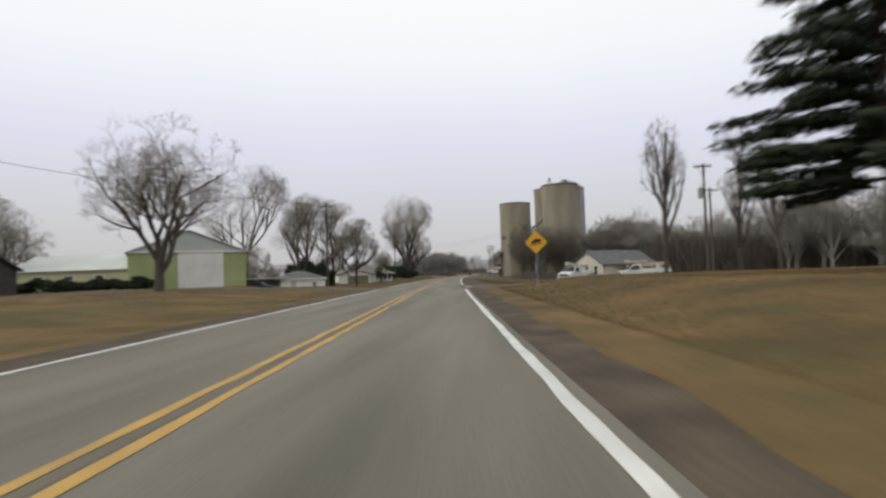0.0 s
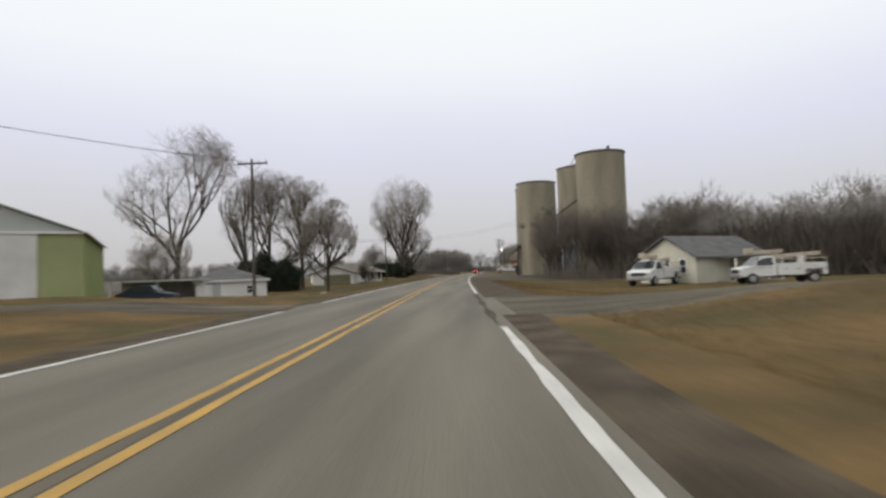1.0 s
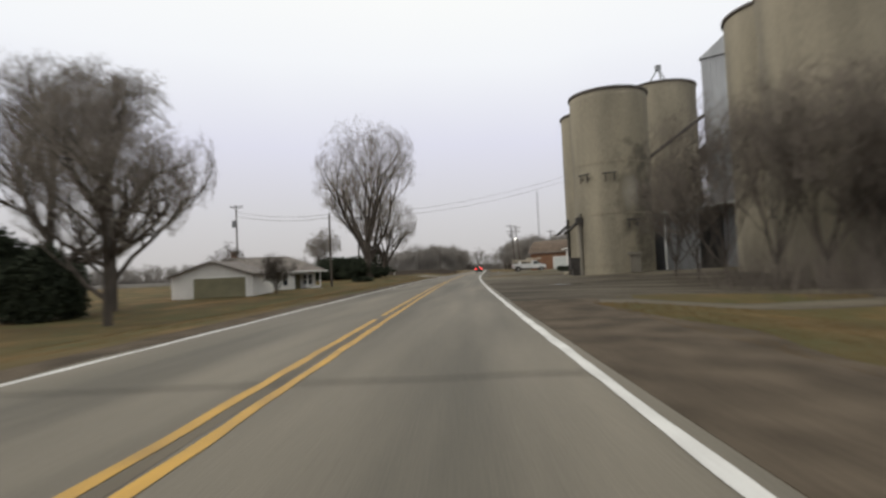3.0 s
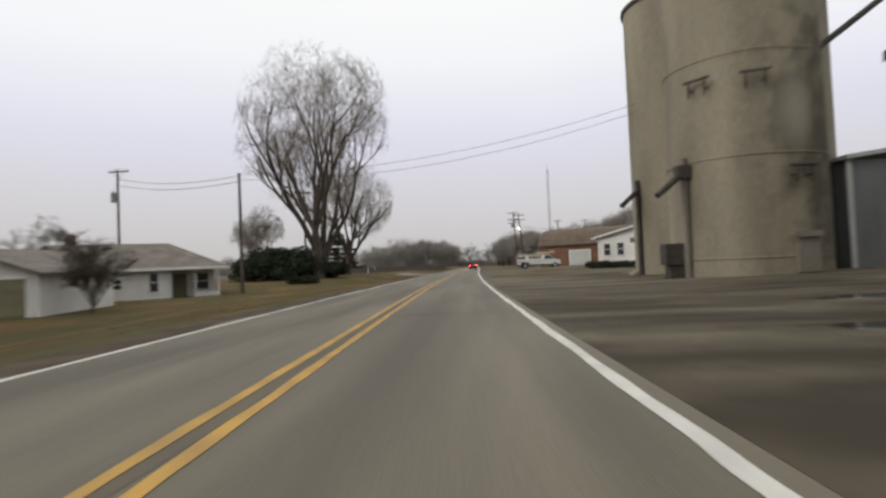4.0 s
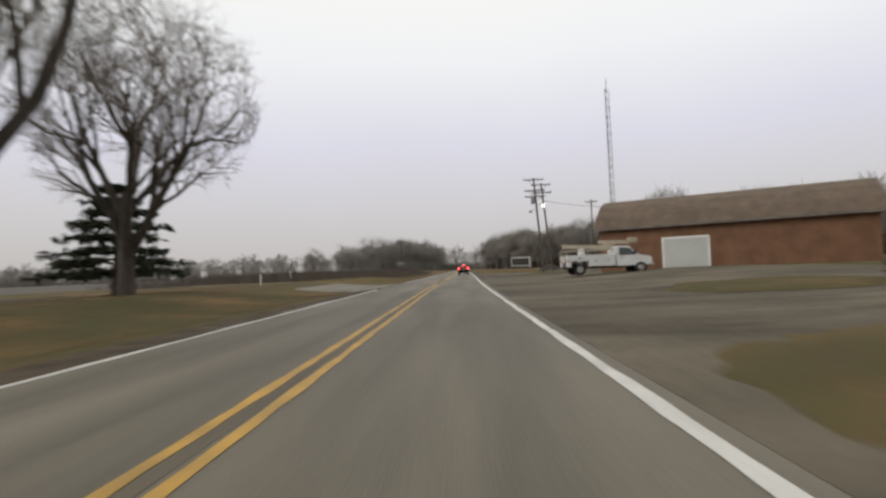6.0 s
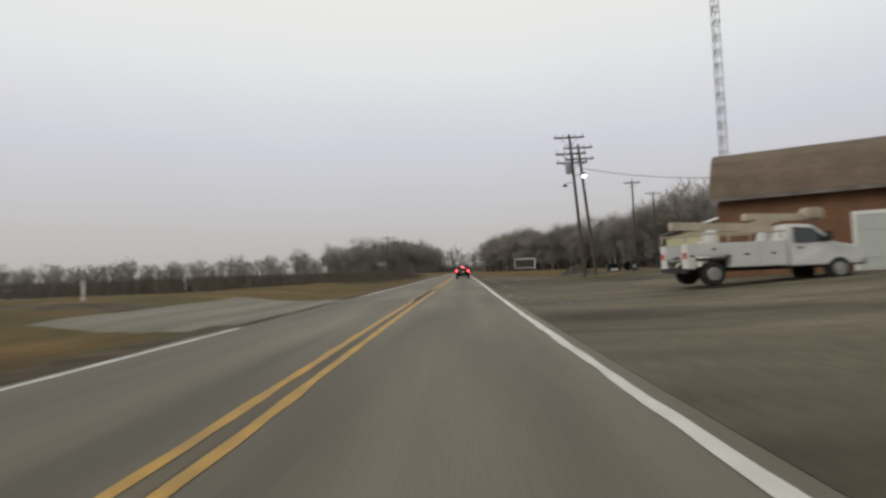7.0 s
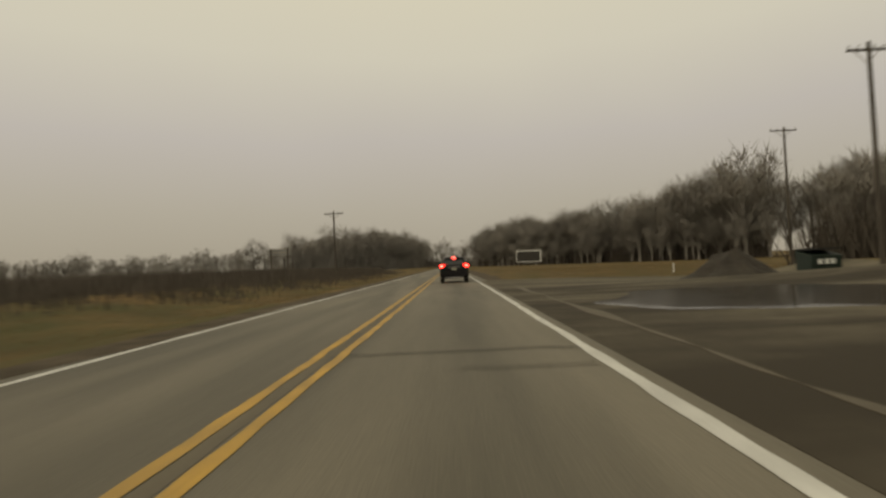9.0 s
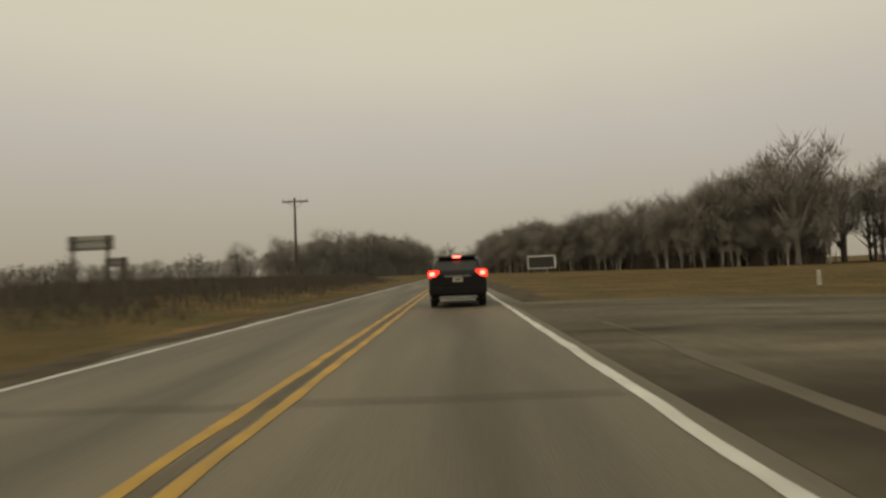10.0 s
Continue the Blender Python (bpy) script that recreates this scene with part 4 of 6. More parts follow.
crate = thing("storage_box", pose(26.2, 228.7, land(26, 229), 0, 0, -74.5), "brown wooden storage box against the yellow wall", "box")
boxes("body", [(-0.75, 0.75, -0.5, 0.5, -0.1, 1.35)], M_BROWN_BOX, crate)
boxes("lid", [(-0.8, 0.8, -0.55, 0.55, 1.351, 1.43)], M_BROWN_BOX, crate)

# ---- poles, wires, mast, signs ----
def utility_pole(x, y, top, label, arms=(0.35,), lean=(0, 0), turn=0.0, arm=2.4, can=False, group="utility poles"):
    z = land(x, y)
    h = top - z
    t = thing("utility_pole", pose(x, y, z), label, "utility pole", group)
    bm = bmesh.new()
    tip = Vector((lean[0], lean[1], h))
    add_tube(bm, (0, 0, -0.3), tip, 0.14, 0.095, 10)
    part("pole", bm, M_WOOD, t)
    c, s = math.cos(turn), math.sin(turn)
    for d in arms:
        p = tip * (1 - d / h)
        bm = bmesh.new()
        m = Matrix.Translation(p) @ Matrix.Rotation(turn, 4, "Z")
        add_box(bm, -arm / 2, arm / 2, 0.1, 0.2, -0.06, 0.06, m)
        for k in (-1, 1):
            add_tube(bm, m @ Vector((k * arm * 0.3, 0.15, -0.05)), m @ Vector((0, 0.15, -0.7)), 0.02, seg=5)
        ob = part("crossarm", bm, M_WOOD, t)
        for k in (-0.45, -0.2, 0.2, 0.45):
            bm = bmesh.new()
            add_lathe(bm, [(0.02, 0), (0.02, 0.08), (0.05, 0.09), (0.05, 0.13), (0.03, 0.15), (0.045, 0.17), (0.02, 0.2)], 8, m @ Vector((k * arm, 0.15, 0.06)))
            part("insulator", bm, M_GALV, ob)
    if can:
        p = tip * (1 - 2.6 / h)
        bm = bmesh.new()
        add_lathe(bm, [(0.24, 0), (0.24, 0.85), (0.2, 0.92), (0.06, 0.97)], 14, p + Vector((-0.36, -0.1, -0.5)))
        add_tube(bm, p + Vector((-0.36, -0.1, 0.4)), p + Vector((-0.36, -0.1, 0.7)), 0.04)
        part("transformer", bm, M_GALV, t, "grey transformer can")
    return t


utility_pole(-13.3, 71.5, 10.5, "weathered wooden utility pole with one crossarm")
utility_pole(-30.0, 155.5, 11.5, "wooden utility pole with a transformer by the bungalow", (0.2,), arm=1.9, can=True)
utility_pole(-14.0, 145.0, 8.6, "bare wooden pole with no crossarm", ())
utility_pole(-14.4, 162.2, 9.7, "wooden pole standing among the bare trees", (0.3,), arm=1.6)
utility_pole(24.9, 50.5, 10.1, "wooden utility pole in brown grass with a transformer", (0.25,), can=True, arm=1.6)
utility_pole(30.5, 62, 9.5, "wooden utility pole near the woods", (0.3,), arm=1.8)
pp = utility_pole(11.5, 219.3, 11.5, "leaning wooden utility pole with three crossarms", (0.2, 1.5, 2.2), (-0.75, -0.2), can=True)
utility_pole(13.0, 222.0, 11.3, "leaning wooden utility pole beside its twin", (0.25, 1.2), (-1.0, 0))
utility_pole(23.1, 244.3, 11.4, "straight wooden utility pole with one crossarm", arm=2.0)
utility_pole(34.9, 271.5, 13.2, "tall wooden utility pole by the woods", (0.3,), arm=2.6)
utility_pole(-12.6, 286.4, 8.6, "wooden utility pole beside the ploughed field")
lampp = thing("yard_lamp", pose(11.5, 219.3, 0), "lit yard lamp on a bracket of the leaning pole", "lamp")
bm = bmesh.new()
add_tube(bm, (-0.5, 0, 8.2), (0.2, -0.3, 8.45), 0.03)
part("bracket", bm, M_GALV, lampp)
bm = bmesh.new()
add_lathe(bm, [(0.05, 0.28), (0.2, 0.2), (0.2, 0.08), (0.1, 0.04)], 12, (0.25, -0.3, 8.15))
part("hood", bm, M_GALV, lampp)
bm = bmesh.new()
add_lathe(bm, [(0.02, -0.1), (0.13, -0.06), (0.16, 0.04), (0.1, 0.07)], 12, (0.25, -0.3, 8.15))
part("lens", bm, M_LAMP, lampp, "bright lamp lens")


old_lamp = thing("yard_lamp", pose(11.5, 219.3, 0), "small unlit lamp on a bent arm of the leaning pole", "lamp")
bm = bmesh.new()
add_tube(bm, (-0.42, 0, 7.6), (-0.95, -0.1, 7.75), 0.025)
add_tube(bm, (-0.95, -0.1, 7.75), (-1.25, -0.15, 7.6), 0.025)
part("arm", bm, M_GALV, old_lamp)
bm = bmesh.new()
add_lathe(bm, [(0.05, 0.2), (0.16, 0.1), (0.24, 0.0), (0.06, -0.02)], 12, (-1.25, -0.15, 7.42))
part("hood", bm, M_DARK_METAL, old_lamp)


def wire(p, q, sag, r=0.022, n=20):
    cu = bpy.data.curves.new("overhead_wire", "CURVE")
    cu.dimensions, cu.bevel_depth, cu.bevel_resolution = "3D", r, 1
    sp = cu.splines.new("POLY")
    sp.points.add(n)
    for i in range(n + 1):
        k = i / n
        c = Vector(p).lerp(Vector(q), k)
        sp.points[i].co = (*at_site(c.x, c.y), c.z - 4 * sag * k * (1 - k), 1)
    cu.materials.append(M_WIRE)
    tagged(new("overhead_wire", cu), "thin black overhead wire between poles", "wire", "overhead wires")


wire((-14.0, 145.0, 8.5), (13.2, 139.2, 10.6), 1.1, 0.014)
wire((-14.0, 145.0, 8.1), (13.2, 139.2, 10.1), 1.2, 0.014)
wire((-14.0, 145.0, 8.4), (-30.0, 155.5, 10.6), 0.5)
wire((-14.0, 145.0, 8.0), (-30.0, 155.5, 10.0), 0.5)
wire((-13.9, 71.5, 10.3), (-40, 40, 12.5), 0.7)
wire((11.7, 219.3, 8.8), (24.0, 218, 7.4), 0.4)
wire((24.0, 218, 7.4), (46, 217, 8.6), 0.5)

mast = thing("radio_mast", pose(16.35, 205.5, 6.2), "slender steel lattice radio mast rising from the shop roof", "mast")
bm = bmesh.new()
for k in range(3):
    a = 2 * math.pi * k / 3
    add_tube(bm, (0.22 * math.cos(a), 0.22 * math.sin(a), 0), (0.2 * math.cos(a), 0.2 * math.sin(a), 11.3), 0.03, 0.028, 5)
part("leg", bm, M_GALV, mast)
bm = bmesh.new()
for i in range(28):
    z = i * 0.4
    for k in range(3):
        a, b = 2 * math.pi * k / 3, 2 * math.pi * (k + 1) / 3
        add_tube(bm, (0.21 * math.cos(a), 0.21 * math.sin(a), z), (0.21 * math.cos(b), 0.21 * math.sin(b), z + (0.4 if i % 2 else 0.02)), 0.016, seg=4)
tagged(part("lattice", bm, M_GALV, mast), kind="stuff")
bm = bmesh.new()
add_tube(bm, (0, 0, 11.1), (0, 0, 12.3), 0.03)
part("aerial", bm, M_GALV, mast)

sgn = thing("warning_sign", pose(7.4, 32.9, land(7.4, 32.9)), "amber diamond warning sign on a steel post", "road sign")
sz = 2.75 - land(7.4, 32.9)
bm = bmesh.new()
add_box(bm, -0.035, 0.035, 0.02, 0.06, -0.3, sz + 0.5)
part("post", bm, M_GALV, sgn)
bm = bmesh.new()
d = 0.62
pts = []
for k in range(4):
    a0 = math.pi / 2 * k
    c = Vector((math.cos(a0), math.sin(a0))) * (d - 0.07)
    for s in (-1, 0, 1):
        o = Vector((math.cos(a0 + s * 0.6), math.sin(a0 + s * 0.6))) * 0.07
        pts.append((c.x + o.x, sz + c.y + o.y))
add_prism(bm, pts, "y", 0.0, 0.006)
face = part("face", bm, M_SIGN, sgn)
bm = bmesh.new()
add_prism(bm, [(-0.36, sz - 0.16), (0.38, sz - 0.02), (0.38, sz - 0.06), (-0.36, sz - 0.20)], "y", -0.006, -0.001)
add_prism(bm, [(-0.30, sz - 0.10), (0.30, sz + 0.02), (0.30, sz + 0.15), (0.22, sz + 0.2), (0.05, sz + 0.17), (0.02, sz + 0.22), (-0.12, sz + 0.19), (-0.16, sz + 0.08), (-0.28, sz + 0.05)], "y", -0.006, -0.001)
part("symbol", bm, M_BLACK, face, "black symbol shape")

for x, y, h in ((-16.1, 210.6, 1.1), (-15.2, 199.5, 0.9), (20.7, 264.6, 0.8)):
    t = thing("marker_post", pose(x, y, land(x, y)), "thin white marker post in the grass", "marker post", "marker posts")
    boxes("post", [(-0.045, 0.045, -0.02, 0.02, -0.2, h)], M_TRIM, t)

for nm, x, y, w, zt, hh, lab in (("road_sign", -9.1, 251.6, 1.4, 2.7, 0.45, "grey back of a wide road sign on two posts"), ("road_sign", -8.7, 252.2, 0.7, 2.05, 0.3, "grey back of a small road sign on posts")):
    z = land(x, y)
    t = thing(nm, pose(x, y, z), lab, "road sign")
    boxes("panel", [(-w / 2, w / 2, 0, 0.02, zt - hh - z, zt - z)], M_SIGN_BACK, t)
    for k in (-0.38, 0.38):
        boxes("post", [(w * k - 0.04, w * k + 0.04, -0.06, -0.004, -0.3, zt - z)], M_WOOD, t)
    boxes("rail", [(-w / 2, w / 2, -0.03, -0.003, zt - hh * 0.3 - z - 0.03, zt - hh * 0.3 - z + 0.03), (-w / 2, w / 2, -0.03, -0.003, zt - hh * 0.8 - z - 0.03, zt - hh * 0.8 - z + 0.03)], M_GALV, t)
board = thing("billboard", pose(27, 398, land(27, 398)), "empty white-framed billboard at the wood's edge", "billboard")
boxes("frame", [(-4, 4, 0, 0.15, 4.9, 5.25), (3.6, 4, 0, 0.15, 1.7, 4.9), (-4, -3.8, 0, 0.15, 1.7, 4.9), (-4, 4, 0, 0.15, 1.5, 1.7)], M_TRIM, board)
boxes("panel", [(-3.8, 3.6, 0.05, 0.1, 1.7, 4.9)], M_DARK_METAL, board)
for x in (-3, 0, 3):
    boxes("post", [(x - 0.1, x + 0.1, 0.16, 0.36, -0.4, 5)], M_WOOD, board)

# ---- trees ----
class Growth:
    def __init__(self, seed):
        self.rng = random.Random(seed)
        self.v, self.o, self.f = {"limb": [], "twig": []}, {"limb": [], "twig": []}, {"limb": [], "twig": []}
        self.least, self.low, self.coarse = 0.012, 0.3, False
        self.ends, self.leader = [], False

    def limb(self, kind, pts, radii, seg):
        v, o, f = self.v[kind], self.o[kind], self.f[kind]
        prev = None
        for i, (p, r) in enumerate(zip(pts, radii)):
            d = (pts[min(i + 1, len(pts) - 1)] - pts[max(i - 1, 0)]).normalized()
            u = d.orthogonal().normalized()
            w = d.cross(u)
            k = len(v)
            v.extend([tuple(p)] * seg)
            o.extend(tuple((u * math.cos(2 * math.pi * j / seg) + w * math.sin(2 * math.pi * j / seg)) * r) for j in range(seg))
            if prev is not None:
                f.extend((prev + j, prev + (j + 1) % seg, k + (j + 1) % seg, k + j) for j in range(seg))
            prev = k

    def grow(self, p, d, length, r, level, plan):
        """plan: per level (children, length ratio, spread in degrees, upward pull)."""
        rng = self.rng
        last = level == len(plan)
        n = 5 if level == 0 else 4 if level < 3 else 1 if last else 2
        if self.coarse:
            n = 3 if level == 0 else 2 if level == 1 else 1
        pts, radii = [p.copy()], [r]
        c, dd = p.copy(), d.copy()
        end = 0.25 if last else 0.5
        for i in range(n):
            wob = 0.05 if level == 0 else 0.16
            dd = (dd + Vector((rng.uniform(-1, 1), rng.uniform(-1, 1), rng.uniform(-0.6, 1))) * wob).normalized()
            if level > 0:
                dd = (dd + Vector((0, 0, plan[min(level, len(plan) - 1)][3]))).normalized()
            c = c + dd * (length / n)
            pts.append(c.copy())
            radii.append(r * (1 - (1 - end) * (i + 1) / n))
        self.limb("limb" if level < 3 else "twig", pts, radii, 3 if self.coarse else 8 if level == 0 else 6 if level == 1 else 5 if level == 2 else 3)
        if last:
            self.ends.append((*pts[0], *pts[-1]))
            return
        kids, ratio, spread_, _ = plan[level]
        for i in range(kids):
            k = 1.0 if i == 0 and level > 0 else rng.uniform(0.25 if level else self.low, 1.0)
            j = min(int(k * n), n - 1)
            q = pts[j].lerp(pts[j + 1], k * n - j)
            a = 2 * math.pi * (i + rng.uniform(-0.3, 0.3)) / kids
            axis = (pts[j + 1] - pts[j]).normalized()
            u = axis.orthogonal().normalized()
            w = axis.cross(u)
            ang = radians(spread_ * rng.uniform(0.55, 1.25) * (1.45 - 0.75 * k if level == 0 and self.leader else 1.0))
            nd = (axis * math.cos(ang) + (u * math.cos(a) + w * math.sin(a)) * math.sin(ang)).normalized()
            rr = r * (1 - (1 - end) * k) * rng.uniform(0.55, 0.8)
            self.grow(q, nd, length * ratio * rng.uniform(0.75, 1.2) * (1.25 - 0.6 * k if level == 0 and self.leader else 1.0), max(rr, self.least), level + 1, plan)


def bare_tree(x, y, h, label, seed, trunk=0.28, r=0.35, plan=None, lean=(0, 0), group="bare trees", twig=None, dz=0.0, width=0.36, low=0.2, spikes=3):
    """A tree whose outer twigs are held in a rounded crown; width: the crown's half width, low: its foot, as shares of the height."""
    plan = plan or ((5, 1.25, 32, 0), (5, 0.62, 36, 0.10), (5, 0.58, 40, 0.07), (5, 0.55, 42, 0.05), (4, 0.6, 40, 0.04))
    z = land(x, y) - 0.15 + dz
    g = Growth(seed)
    g.leader = plan[0][0] > 9
    g.low = 0.11 if g.leader else g.low
    g.grow(Vector((0, 0, 0)), Vector((lean[0], lean[1], 1)).normalized(), h * trunk, r, 0, plan)
    s = h / max(c[2] for c in g.v["twig"])
    mid, half = np.array((lean[0] * h * 0.5, lean[1] * h * 0.5, h * (1 + low) / 2)), np.array((h * width, h * width, h * (1 - low) / 2))

    def crown(p):
        d = (np.array(p) * s - mid) / half
        q = np.linalg.norm(d, axis=1, keepdims=True)
        k = np.where(q > 0.72, 0.72 + 0.34 * (1 - np.exp(-(q - 0.72) / 0.42)), q) / np.maximum(q, 1e-6)
        keep = np.clip(((np.array(p) * s)[:, 2:3] - low * h * 0.9) / (low * h * 0.6 + 0.01), 0, 1)
        out = np.linalg.norm(d[:, :2], axis=1, keepdims=True)
        keep = np.maximum(keep, np.clip((out - 0.2) / 0.25, 0, 1))
        return mid + d * (k * keep + 1 - keep) * half

    t = thing("bare_tree", pose(x, y, z), label, "tree", group)
    for kind, nm, m in (("limb", "trunk", M_BARK), ("twig", "crown", twig or M_TWIG)):
        v, f = crown(g.v[kind]) + np.array(g.o[kind]), g.f[kind]
        if kind == "twig" and spikes:
            rng = np.random.default_rng(seed)
            e = np.repeat(np.array(g.ends), spikes, 0)
            p, q = crown(e[:, :3]), crown(e[:, 3:])
            d = q - p
            ln = np.linalg.norm(d, axis=1, keepdims=True)
            st = p + d * rng.uniform(0.2, 1.0, (len(p), 1))
            way = d / ln + rng.uniform(-0.75, 0.75, d.shape)
            tip = st + way * ln * rng.uniform(0.35, 0.8, (len(p), 1))
            side = np.cross(way, rng.uniform(-1, 1, d.shape))
            side *= 0.009 / np.maximum(np.linalg.norm(side, axis=1, keepdims=True), 1e-6)
            k = len(v)
            v = np.concatenate([v, np.stack([st - side, st + side, tip], 1).reshape(-1, 3)])
            f = f + [(k + 3 * i, k + 3 * i + 1, k + 3 * i + 2) for i in range(len(p))]
        ob = raw(nm, v.tolist(), f, m, t)
        ob.data.shade_smooth()
    return t


SCRUB = ((9, 2.6, 30, 0), (6, 0.5, 34, 0.10), (5, 0.55, 38, 0.06), (5, 0.6, 42, 0.03))
POPLAR = ((14, 0.55, 30, 0), (5, 0.5, 30, 0.2), (5, 0.5, 32, 0.12), (4, 0.55, 36, 0.08))
WIDE = ((6, 1.25, 40, 0), (5, 0.66, 38, 0.06), (5, 0.6, 42, 0.03), (5, 0.58, 45, 0.0), (5, 0.62, 42, 0.0))
SLIM = ((12, 0.35, 24, 0), (4, 0.5, 28, 0.2), (4, 0.55, 30, 0.1))
FULL = ((14, 0.52, 46, 0.02), (5, 0.60, 38, 0.07), (5, 0.58, 40, 0.02), (5, 0.56, 42, 0.0), (4, 0.6, 42, -0.02))
UPRIGHT = ((6, 1.7, 26, 0), (4, 0.6, 34, 0.10), (5, 0.58, 38, 0.06), (5, 0.58, 42, 0.03), (5, 0.65, 42, 0.0))
bare_tree(-20.4, 44.5, 16.0, "large bare broad-crowned tree near the barn", 11, 0.22, 0.42, WIDE, width=0.42)
bare_tree(-37, 38, 12.0, "bare tree behind the dark shed", 12, 0.45, 0.3, FULL, width=0.45, low=0.08)
bare_tree(-52, 62, 14.0, "bare tree behind the farm shed", 13, 0.45, 0.3, FULL, width=0.45, low=0.08)
bare_tree(-62, 80, 15.0, "bare tree far behind the farm shed", 14, 0.45, 0.3, FULL, width=0.45, low=0.08)
bare_tree(-36.2, 103.5, 26.0, "tall bare tree with a forked trunk and open crown", 22, 0.30, 0.5, ((5, 1.2, 32, 0), (5, 0.66, 34, 0.06), (5, 0.58, 40, 0.03), (5, 0.56, 44, 0.0), (6, 0.6, 44, 0.0)), width=0.34)
bare_tree(-29, 86, 9.0, "small bare tree behind the carport", 23, 0.2, 0.18, WIDE)
bare_tree(-30, 121, 21.5, "bare tree with a rounded crown behind the cedars", 24, 0.6, 0.4, FULL, width=0.42, low=0.12)
bare_tree(-23.5, 119, 20.0, "bare tree with many upright limbs", 25, 0.6, 0.35, FULL, width=0.36, low=0.12)
bare_tree(-16.5, 107.8, 14.5, "bare upright tree by the roadside", 26, 0.6, 0.24, FULL, width=0.3, low=0.1)
bare_tree(-25.6, 101.3, 17.0, "tall slim bare tree in front of the cedars", 27, 0.6, 0.26, POPLAR, width=0.2)
bare_tree(-23.5, 137.5, 6.0, "small bare shrub tree beside the garage", 28, 0.2, 0.12, WIDE, twig=M_SHRUB)
bare_tree(-15.6, 130.9, 4.4, "dense bare brown shrub by the garage corner", 29, 0.10, 0.07, SCRUB, twig=M_SHRUB, width=0.5, low=0.0, spikes=6)
bare_tree(-12.6, 160.5, 25.8, "very tall bare tree with many upright limbs", 31, 0.14, 0.62, UPRIGHT, width=0.31, low=0.12)
bare_tree(-14.2, 169.1, 25.0, "tall bare tree with spreading limbs", 32, 0.18, 0.5, UPRIGHT, width=0.32, low=0.14)
bare_tree(-13.3, 177.2, 18.0, "bare tree with drooping outer twigs", 33, 0.28, 0.42, WIDE, width=0.38, low=0.15)
bare_tree(-21, 166, 9.0, "small bare tree behind the evergreen hedge", 34, 0.2, 0.18, WIDE)
bare_tree(15.9, 36, 10.6, "slim bare poplar in the brown grass", 41, 0.75, 0.15, SLIM, width=0.13, low=0.08, spikes=8)
bare_tree(21.5, 38, 10.5, "slim bare poplar in the brown grass", 42, 0.75, 0.15, SLIM, width=0.13, low=0.08, spikes=8)
bare_tree(27, 43, 10.5, "bare tree at the edge of the brown grass", 43, 0.6, 0.15, SLIM, width=0.13, low=0.08, spikes=8)
bare_tree(38, 182, 12, "bare tree behind the white house", 44, 0.45, 0.3, FULL, width=0.55, low=0.05, spikes=4)
bare_tree(45, 178, 13, "bare tree behind the white house", 45, 0.45, 0.3, FULL, width=0.5, low=0.05, spikes=4)

kinds_ = [bare_tree(x, y, h, "dense bare scrub tree at the foot of the silos", 60 + i, 0.10, 0.08, SCRUB, group="scrub trees", twig=M_SCRUB, width=0.34, low=0.0, spikes=2) for i, (x, y, h) in enumerate(((16.5, 105.5, 11), (18.5, 102, 11.5), (20.5, 102.5, 11), (24, 101.5, 9.5), (29, 102.5, 11)))]
rs = random.Random(77)
for i, (x, y) in enumerate(((15.5, 108.5), (17.8, 104.0), (22.5, 104.5), (21, 103.8), (26.5, 103), (31.5, 105), (33, 103), (36, 106), (16.0, 117), (15.5, 112), (22.5, 100), (34.5, 101.5), (39, 103), (42, 105), (45, 102))):
    copy_thing(kinds_[i % 5], on_site(pose(x, y, land(x, y) - 0.15, 0, 0, rs.uniform(0, 360))))


def clump(rng, v, f, c, rad, count, size, droop=0.0):
    """Small leaf-like blades set about a centre."""
    for _ in range(count):
        while True:
            d = Vector((rng.uniform(-1, 1), rng.uniform(-1, 1), rng.uniform(-1, 1)))
            if 0.1 < d.length < 1:
                break
        p = Vector(c) + Vector((d.x * rad[0], d.y * rad[1], d.z * rad[2]))
        u = Vector((rng.uniform(-1, 1), rng.uniform(-1, 1), rng.uniform(-0.6, 0.9) - droop)).normalized()
        w = u.orthogonal().normalized() * size * rng.uniform(0.15, 0.35)
        u = u * size * rng.uniform(0.6, 1.3)
        k = len(v)
        v += [tuple(p - w), tuple(p + w), tuple(p + u)]
        f.append((k, k + 1, k + 2))


def evergreen_bush(x, y, rx, ry, h, label, seed, n=34, name="evergreen_shrub", count=420):
    rng = random.Random(seed)
    z = land(x, y)
    t = thing(name, pose(x, y, z), label, "shrub")
    v, f = [], []
    for _ in range(n):
        a, q = rng.uniform(0, 2 * math.pi), rng.random() ** 0.5
        cx, cy = rx * 0.85 * q * math.cos(a), ry * 0.8 * q * math.sin(a)
        hh = h * (1 - 0.35 * q * q) * rng.uniform(0.7, 1.0)
        cz = rng.uniform(0.3, 1.0) * hh
        clump(rng, v, f, (cx, cy, cz * 0.82), (rx * 0.26 + 0.3, ry * 0.3 + 0.3, h * 0.2), count, 0.34)
    part_ = raw("foliage", v, f, M_NEEDLE, t)
    bm = bmesh.new()
    for k in range(5):
        a = k * 1.3
        add_tube(bm, (0.3 * math.cos(a), 0.2 * math.sin(a), -0.2), (rx * 0.5 * math.cos(a), ry * 0.5 * math.sin(a), h * 0.6), 0.09, 0.03, 6)
    part("stem", bm, M_BARK, t)
    return t


